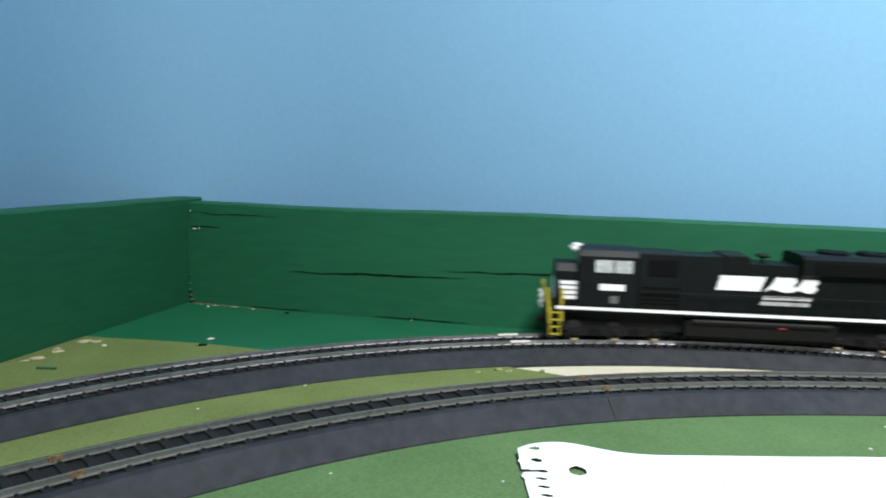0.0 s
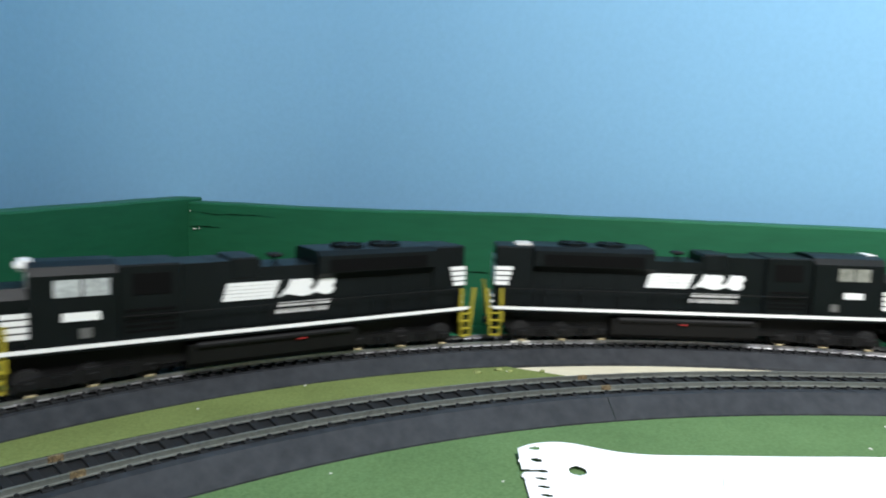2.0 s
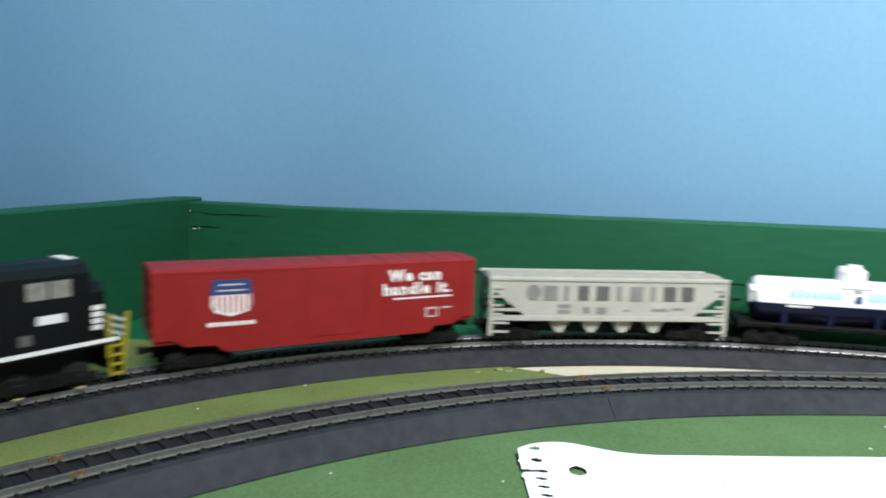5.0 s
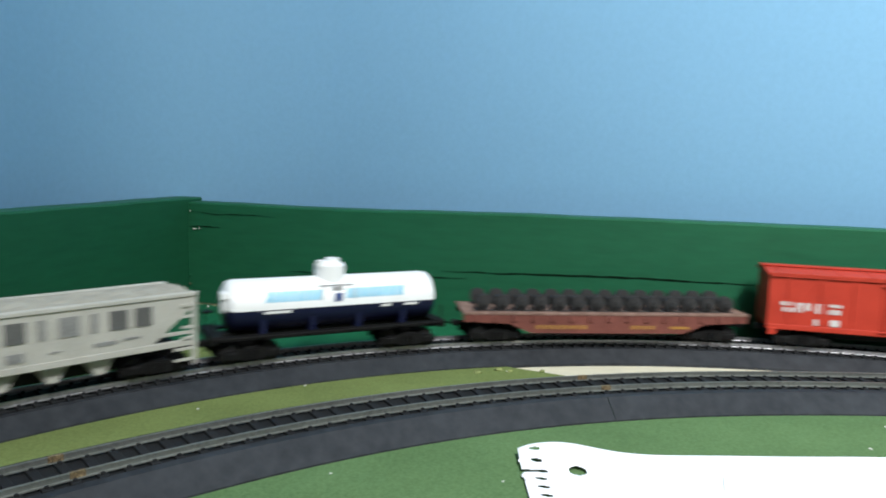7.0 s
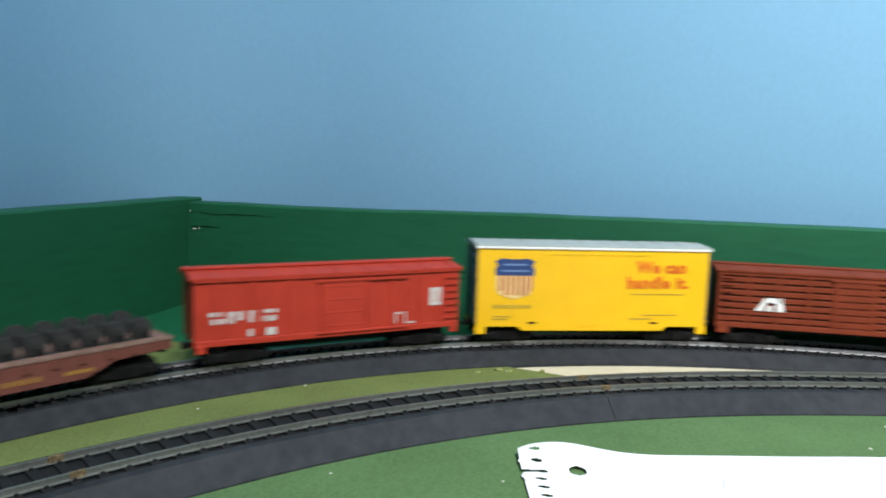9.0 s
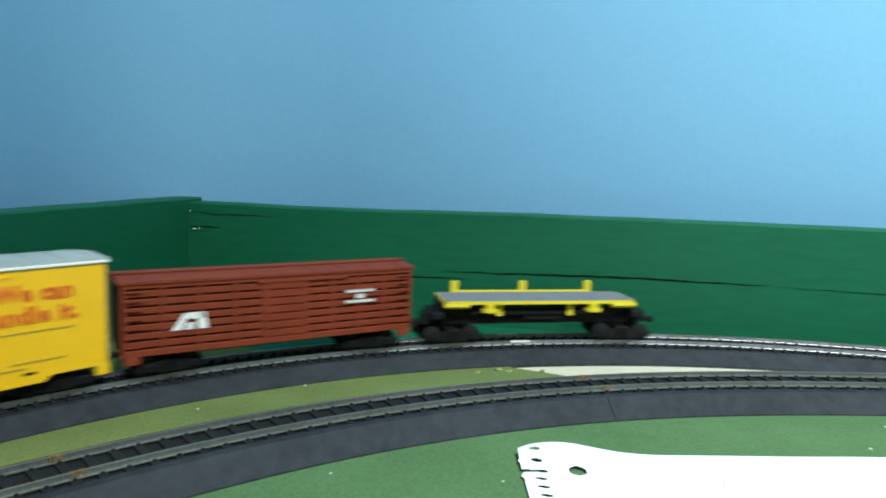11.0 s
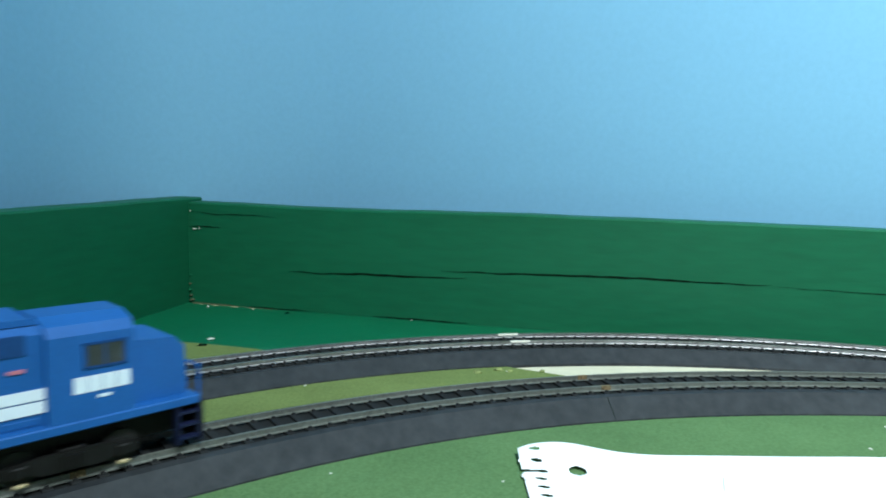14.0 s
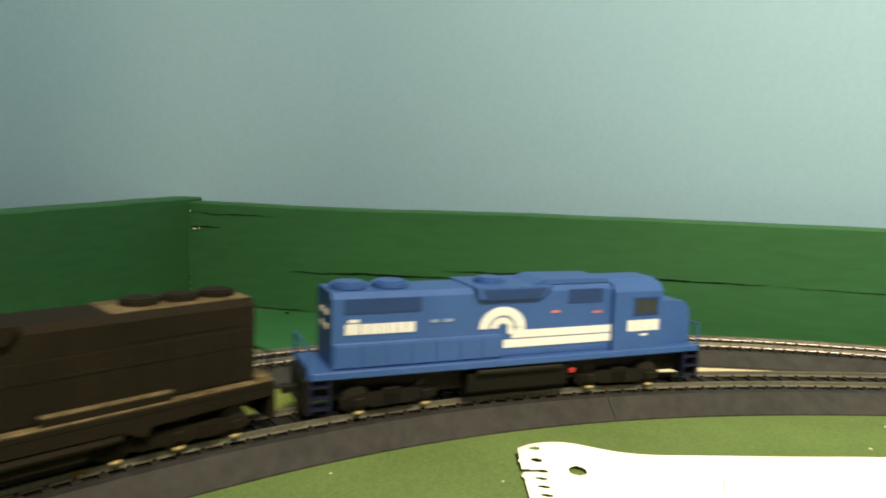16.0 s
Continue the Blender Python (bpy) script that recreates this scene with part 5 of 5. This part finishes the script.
def yellow_flatcar():
    root = tagged(new("flatcar"), "short yellow flatcar with a grey deck and stakes", "freight car", "cars of the freight train")
    out = [(-59.5, -12), (-57, -15), (57, -15), (59.5, -12), (59.5, 12), (57, 15), (-57, 15), (-59.5, 12)]
    bm = bmesh.new()
    a = [bm.verts.new((x * MM, y * MM, 0.0240)) for x, y in out]
    b = [bm.verts.new((x * MM, y * MM, 0.0259)) for x, y in out]
    bm.faces.new(a[::-1])
    bm.faces.new(b)
    for i in range(8):
        j = (i + 1) % 8
        bm.faces.new((a[i], a[j], b[j], b[i]))
    part("deck_frame", bm, LEMON, root, "yellow plastic deck frame")
    part("deck", B(-58.4, 58.4, -14.3, 12.6, 25.6, 26.3, 0.1), GREYDECK, root, "plain grey deck")
    part("curb", B(-46, 41, 13.4, 15, 25.8, 27.2, 0.2), LEMON, root)
    for x in (-47, -3.5, 39.5):
        part("stake", B(x - 2.3, x + 2.3, 13.8, 15.2, 25.6, 33.0, 0.3), LEMON, root, "upright yellow stake")
    for s in (-1, 1):
        for e in (-1, 1):
            part("bolster_end", LX([(s * 10, 24.4), (s * 15.2, 24.4), (s * 15.5, 22.8), (s * 14, 21.4), (s * 10, 21.8)], *sorted((e * 59, e * 44))), LEMON, root)
            bm = C((e * 32, s * 13.6, 19.6), (e * 32, s * 13.6, 21.0), 5.0, 20)
            C((e * 32, s * 13.6, 21.0), (e * 32, s * 13.6, 24), 3.0, 12, bm)
            part("pedestal", bm, LEMON, root, "round yellow container pedestal")
        for x in (-25, 19):
            part("hanging_stake", B(x - 1.9, x + 1.9, *sorted((s * 9.4, s * 10.4)), 16, 24, 0.3), LEMON, root)
    bm = LX([(-4.5, 10.5), (4.5, 10.5), (4.5, 17.5), (-4.5, 17.5)], -70, 70)
    B(-42, 42, -10, 10, 16.8, 19, 0.4, bm)
    B(-10, 14, -8, 8, 13, 18, 0.8, bm)
    for e in (-1, 1):
        B(*sorted((e * 46, e * 62)), -5, 5, 15, 24, 0.5, bm)
        B(*sorted((e * 58, e * 66)), -12, 12, 14.6, 18.6, 0.5, bm)
    part("underframe", bm, PLASTIC, root, "black plastic underframe")
    part("brake_wheel", C((63, 8, 19), (63, 8, 20), 3, 12), PLASTIC, root)
    trucks = [truck(root, x, 2, 24) for x in (-54, 54)]
    couplers(root, 70, 11, reach=8)
    return root, trucks


def blue_loco():
    root = tagged(new("diesel_locomotive"), "blue four-axle road locomotive with a white arched emblem", "locomotive", "locomotives of the inner train")
    part("walkway", B(-93, 98, -16.8, 16.8, 17.4, 20.6, 0.4), BLUE, root)
    part("frame", B(-91, 94, -8, 8, 6.5, 17.5, 0.4), PLASTIC, root)
    part("fuel_tank", LX([(-13, 6), (-10, 3.4), (10, 3.4), (13, 6), (14, 14.5), (-14, 14.5)], -24, 26), PLASTIC, root, "black fuel tank")
    mirrored("air_reservoir", lambda s: C((-20, s * 14.6, 15), (22, s * 14.6, 15), 1.6, 10), PLASTIC, root)
    mirrored("fuel_filler", lambda s: B(26, 28.6, *sorted((s * 14.6, s * 16.2)), 11.8, 13.8, 0.3), REDMARK, root, "small red filler cap")
    for k in range(12):
        x = -83 + 10.8 * k
        mirrored("lower_door", lambda s: B(x + 0.5, x + 10.3, *sorted((s * (14.3 if x < -12 else 13.3), s * (14.8 if x < -12 else 13.7))), 21.4, 30.4 if x < -12 else 23.6, 0.15), BLUE, root)
    part("lower_hood", B(-83.6, -8.6, -14.4, 14.4, 20.6, 31.5, 0.6), BLUE, root)
    part("hood", LX([(-13.4, 20.6), (-13.4, 51.0), (-11, 53.6), (11, 53.6), (13.4, 51.0), (13.4, 20.6)], -84, 48), BLUE, root, "blue engine hood with rounded roof edges")
    mirrored("radiator_grille", lambda s: B(-79, -46, *sorted((s * 13.3, s * 13.75)), 44.2, 51), BLUE_DARK, root, "blue radiator grille with shade put into its colour")
    mirrored("intake_grille", lambda s: B(25, 43, *sorted((s * 13.3, s * 13.75)), 44.6, 51.6), BLUE_DARK, root, "blue intake grille with shade put into its colour")
    part("brake_blister", PX([(-20, 48.5), (10, 48.5), (16, 54.2), (-22, 54.2)], -15.6, 15.6), BLUE, root)
    mirrored("blister_grille", lambda s: PX([(-17, 49.2), (9, 49.2), (13, 53.2), (-19, 53.2)], *sorted((s * 15.5, s * 15.9))), BLUE_DARK, root)
    part("raised_roof", PX([(6, 54), (14, 56.6), (46, 56.2), (48, 54)], -11, 11), BLUE, root)
    for x, r in ((-74, 8.6), (-56, 8.6), (-9, 7.6)):
        bm = C((x, 0, 54), (x, 0, 56.0), r * 0.92, 22)
        C((x, 0, 56.0), (x, 0, 56.8), r * 0.74, 20, bm)
        part("roof_fan", bm, BLUE, root)
    part("cab", LX([(-16.2, 20.6), (-16.2, 49.5), (-14, 53), (-7, 55.4), (7, 55.4), (14, 53), (16.2, 49.5), (16.2, 20.6)], 48, 75), BLUE, root, "blue crew cab with rounded roof")
    mirrored("cab_window", lambda s: B(59.5, 71.5, *sorted((s * 16.1, s * 16.4)), 37.6, 45.8), DARK_GLASS, root, "dark cab side window")
    mirrored("window_frame", lambda s: window_frame(s), BLUE_DARK, root)
    for s in (-1, 1):
        part("windshield", B(74.9, 75.2, *sorted((s * 2.5, s * 12)), 44, 51), DARK_GLASS, root)
    part("nose", PX([(75, 20.6), (94, 20.6), (95.5, 23), (94.5, 38.5), (91, 42.4), (75, 43.4)], -12, 12), BLUE, root, "low blue nose")
    for e, x in ((-1, -92), (1, 97)):
        part("pilot", B(*sorted((x, x + 3.5 * e)), -15, 15, 3, 18, 0.6), PLASTIC, root)
        for s in (-1, 1):
            yo = sorted((s * 13.5, s * 16.6))
            xi, xo = x - 7 * e, x + 1 * e
            bm = B(xi - 0.45, xi + 0.45, *yo, 3.6, 18)
            B(xo - 0.45, xo + 0.45, *yo, 3.6, 18, 0, bm)
            steps = part("step_ladder", bm, NAVY, root, "dark blue corner steps")
            for k in range(3):
                part("rung", B(*sorted((xi, xo)), *yo, 4 + 4.6 * k, 4.8 + 4.6 * k), NAVY, steps)
            part("grab_post", C((x + 1.5 * e, s * 14.5, 18), (x + 1.5 * e, s * 14.5, 31), 0.6, 6), BLUE, root)
        bm = C((x + 1.5 * e, -14.5, 30.5), (x + 1.5 * e, 14.5, 30.5), 0.5, 6)
        part("end_rail", bm, BLUE, root)
    bm = bmesh.new()
    for z in (36, 42.5):
        B(-84.8, -83.8, -6, -2.2, z, z + 2.2, 0.2, bm)
        B(-84.8, -83.8, 2.2, 6, z, z + 2.2, 0.2, bm)
    part("tail_light", bm, SOFT_WHITE, root, "pale tail light and number boards")
    # lettering as plain shapes
    y = 13.85
    for r0, r1 in ((6.6, 11.2), (2.4, 5.6)):
        n = 18
        edge = [(-8.2 + math.cos(math.pi * (1 - i / n)) * r1, 34.0 + math.sin(math.pi * i / n) * r1 * 0.92) for i in range(n + 1)]
        edge += [(-8.2 + math.cos(math.pi * i / n) * r0, 34.0 + math.sin(math.pi * i / n) * r0 * 0.92) for i in range(n + 1)]
        twice("arch_emblem", PX(edge, -14.0, -13.5), COOL_WHITE, root, "white arched emblem")
    bm = bars([(-1.6, 3.0, 31.0, 34.4), (-5.8, -2.6, 31.2, 34.4)], 14.0)
    twice("arch_leg", bm, COOL_WHITE, root)
    twice("upper_bar", bars([(-3.5, 49, 29.2, 32.6)], y), COOL_WHITE, root, "long white bar")
    twice("lower_bar", bars([(-7.6, 49, 25.0, 28.6)], y), COOL_WHITE, root, "long white bar")
    rows = [(-78.6, -72.4, 34.8, 39.6), (-77.4, -72.8, 40.2, 41.6)] + [(-71.9 + 3.9 * k, -68.4 + 3.9 * k, 34.8, 39.4) for k in range(6)]
    twice("side_lettering", bars(rows, 13.9), COOL_WHITE, root, "white side lettering drawn as bars")
    for row in [(-42, -38, 38.4, 39.8), (-36, -31.6, 38.4, 39.8)]:
        twice("data_bar", bars([row], 13.9), PALE_BLUE, root)
    twice("pink_label", bars([(16, 20.5, 40, 41.2), (38, 42.5, 38.8, 40)], 13.9), PINK, root)
    mirrored("cab_number", lambda s: number_bars(s), COOL_WHITE, root, "white cab number drawn as bars")
    settle(root, 36, 0.90, 1.1)
    trucks = [truck(root, x, 2, 31, True, glint=True) for x in (-59, 57)]
    couplers(root, 95, reach=7)
    return root, trucks


def squeeze(root, k):
    """Shortens a car body along its length."""
    for me in {o.data for o in root.children if o.type == "MESH"}:
        for v in me.vertices:
            v.co.x *= k


def settle(root, z, k, drop):
    """Lowers the roof line: all above z is drawn down by the factor k, and the whole body by drop."""
    for me in {o.data for o in root.children if o.type == "MESH"}:
        for v in me.vertices:
            if v.co.z > z * MM:
                v.co.z = z * MM + (v.co.z - z * MM) * k
            v.co.z -= drop * MM


def window_frame(s):
    bm = bmesh.new()
    y = sorted((s * 16.1, s * 16.6))
    for a in ((58.7, 72.3, 37, 37.9), (58.7, 72.3, 45.5, 46.4), (58.7, 59.7, 37, 46.4), (71.3, 72.3, 37, 46.4), (65, 65.7, 37, 46)):
        B(a[0], a[1], *y, a[2], a[3], 0, bm)
    return bm


def number_bars(s):
    bm = bmesh.new()
    for k in range(4):
        B(55.6 + 4.5 * k, 59.8 + 4.5 * k, *sorted((s * 16.1, s * 16.4)), 29.4, 34.6, 0, bm)
    B(63, 67, *sorted((s * 16.1, s * 16.4)), 27, 28, 0, bm)
    return bm


def dark_loco():
    root = tagged(new("diesel_locomotive"), "weathered brown-black locomotive with dusty walkways", "locomotive", "locomotives of the inner train")
    part("walkway", B(-101, 101, -16.6, 16.6, 17.4, 19.7, 0.4), WEATHERED, root)
    part("walkway_top", B(-101, 101, -16.4, 16.4, 19.6, 20.3, 0.2), DUST, root, "dusty tan walkway top")
    mirrored("side_sill", lambda s: PX([(-100, 17.6), (-100, 14), (44, 13), (52, 9.5), (54, 13), (101, 14), (101, 17.6)], *sorted((s * 15, s * 16.4))), WEATHERED, root)
    part("frame", B(-96, 96, -8, 8, 9, 17.5, 0.4), PLASTIC, root)
    part("fuel_tank", LX([(-14, 6), (-11, 3.4), (11, 3.4), (14, 6), (15, 14), (-15, 14)], -32, 34), WEATHERED, root)
    mirrored("air_pipe", lambda s: C((-44, s * 15.6, 11), (44, s * 15.6, 11), 1.4, 8), WEATHERED, root)
    part("hood", LX([(-12.6, 20), (-12.6, 49), (-10.5, 51.6), (10.5, 51.6), (12.6, 49), (12.6, 20)], -50, 95), WEATHERED, root, "weathered dark engine hood")
    part("roof_dust", B(44, 94.4, -10.2, 10.2, 51.2, 52.1, 0.3), DUST, root, "dusty tan roof panel")
    mirrored("step_box", lambda s: B(20, 62, *sorted((s * 12.6, s * 15.4)), 20, 22.8, 0.3), WEATHERED, root)
    mirrored("step_top", lambda s: B(20, 62, *sorted((s * 12.7, s * 15.4)), 22.7, 23.5, 0.2), DUST, root, "dusty tan step top")
    for k in range(13):
        x = -48 + 11 * k
        mirrored("hood_door", lambda s: B(x + 0.4, x + 10.4, *sorted((s * 12.6, s * 12.95)), 21, 40.5, 0.15), WEATHERED, root)
    mirrored("hood_rail", lambda s: B(-48, 94, *sorted((s * 12.6, s * 13.2)), 34, 34.8), WEATHERED, root)
    mirrored("radiator_grille", lambda s: B(48, 90, *sorted((s * 12.4, s * 12.9)), 42, 49), WEATHERED, root)
    for x in (57, 71.5, 86):
        bm = C((x, 0, 52), (x, 0, 53.8), 6.9, 22)
        C((x, 0, 53.8), (x, 0, 54.3), 5.6, 18, bm)
        part("roof_fan", bm, WEATHERED, root)
    part("brake_blister", PX([(-22, 47), (12, 47), (16, 52.6), (-26, 52.6)], -14.8, 14.8), WEATHERED, root)
    for x in (-14, 4):
        part("roof_fan", C((x, 0, 52), (x, 0, 54.4), 7, 20), WEATHERED, root)
    part("cab", LX([(-16, 20), (-16, 49), (-14, 52.5), (-7, 55), (7, 55), (14, 52.5), (16, 49), (16, 20)], -76, -50), WEATHERED, root)
    mirrored("cab_window", lambda s: B(-69, -57, *sorted((s * 15.9, s * 16.2)), 38, 46), DARK_GLASS, root)
    part("nose", PX([(-76, 20), (-96, 20), (-96, 38), (-92, 42), (-76, 43)], -12, 12), WEATHERED, root)
    for e, x in ((-1, -100), (1, 100)):
        part("pilot", B(*sorted((x, x + 3 * e)), -15, 15, 4, 18, 0.6), WEATHERED, root)
        bm = C((x + 1 * e, -13, 30), (x + 1 * e, 13, 30), 0.5, 6)
        for yy in (-13, 13):
            C((x + 1 * e, yy, 18), (x + 1 * e, yy, 30), 0.5, 6, bm)
        part("end_rail", bm, WEATHERED, root)
        part("end_step", B(*sorted((x - 6 * e, x)), -16.4, 16.4, 20, 22.4, 0.4), DUST, root)
    trucks = [truck(root, x, 3, 21, True, WEATHERED, glint=True) for x in (-66, 66)]
    couplers(root, 101, reach=6)
    return root, trucks


def enlist(made, loop, s0, ahead, flipped=False):
    CARS.append((made[0], made[1], loop, s0, ahead, flipped))


SPEEDS = [(0.0, 0.1395), (2.5, 0.140), (4.0, 0.145), (5.0, 0.1443), (6.3, 0.1508), (8.0, 0.1638), (9.0, 0.1615), (12.5, 0.166), (17.0, 0.166)]


def outer_run(t):
    """How far the freight train has gone after t seconds, by its speed at those times."""
    gone = 0.0
    for (t0, v0), (t1, v1) in zip(SPEEDS, SPEEDS[1:]):
        if t > t0:
            u = min(t, t1)
            v = v0 + (v1 - v0) * (u - t0) / (t1 - t0)
            gone += (v0 + v) / 2 * (u - t0)
    return -1.07 * gone


def inner_run(t):
    """How far the inner train still has to go before its place at 16 s."""
    u = t - 16.0
    if u < -4.0:
        return 1.07 * (-0.430 + 0.0975 * (u + 4.0))
    return 1.07 * (0.1175 * u + 0.0025 * u * u)


enlist(black_loco("black six-axle locomotive with white sill stripe, leading the train"), OUTER, 1.07 * 0.1765, outer_run)
enlist(black_loco("black six-axle locomotive running backwards behind the leader", -7.0, (-101.0, -82.5), DARK_PALE, -14.0, 5.0, True), OUTER, 1.07 * 0.424, outer_run, True)
enlist(red_boxcar(), OUTER, 1.07 * 0.638, outer_run)
enlist(hopper(), OUTER, 1.07 * 0.802, outer_run)
enlist(tank_car(), OUTER, 1.07 * 0.9441, outer_run)
enlist(loaded_flatcar(), OUTER, 1.07 * 1.1004, outer_run)
enlist(old_boxcar(), OUTER, 1.07 * 1.2650, outer_run)
enlist(yellow_boxcar(), OUTER, 1.07 * 1.4140, outer_run)
enlist(stock_car(), OUTER, 1.07 * 1.5605, outer_run)
enlist(yellow_flatcar(), OUTER, 1.07 * 1.7096, outer_run)
enlist(blue_loco(), INNER, 0.0304, inner_run)
enlist(dark_loco(), INNER, 0.0304 - 0.2150, inner_run)


def motions():
    """All that moves: the cars along the loops, their trucks and their wheelsets."""
    for root, trucks, loop, s0, ahead, flipped in CARS:
        half = abs(trucks[0][1]) * MM
        sign = -1 if flipped else 1
        rows, yaws = [], {k: [] for k in range(len(trucks))}
        for i in range(65):
            t = i * 0.25
            s = s0 + ahead(t)
            a, b = loop.at(s - half), loop.at(s + half)
            h = math.atan2(b.y - a.y, b.x - a.x)
            m = (a + b) / 2
            rows.append((t, Matrix.Translation((m.x, m.y, loop.z)) @ Matrix.Rotation(h + (math.pi if flipped else 0), 4, "Z")))
            for k, (ob, x, sets, r, span, spacing) in enumerate(trucks):
                d = loop.heading(s + sign * x * MM) - h
                d = (d + math.pi) % (2 * math.pi) - math.pi
                yaws[k].append((t, Matrix.Translation((x * MM, 0, 0)) @ Matrix.Rotation(d, 4, "Z")))
        walk(root, rows)
        for k, (ob, x, sets, r, span, spacing) in enumerate(trucks):
            walk(ob, yaws[k])
            for n, w in enumerate(sets):
                spin = [(f / FPS, Matrix.Translation(((-span + n * spacing) * MM, 0, r * MM)) @ Matrix.Rotation(sign * ahead(f / FPS) / (r * MM), 4, "Y")) for f in range(481)]
                walk(w, spin)


motions()
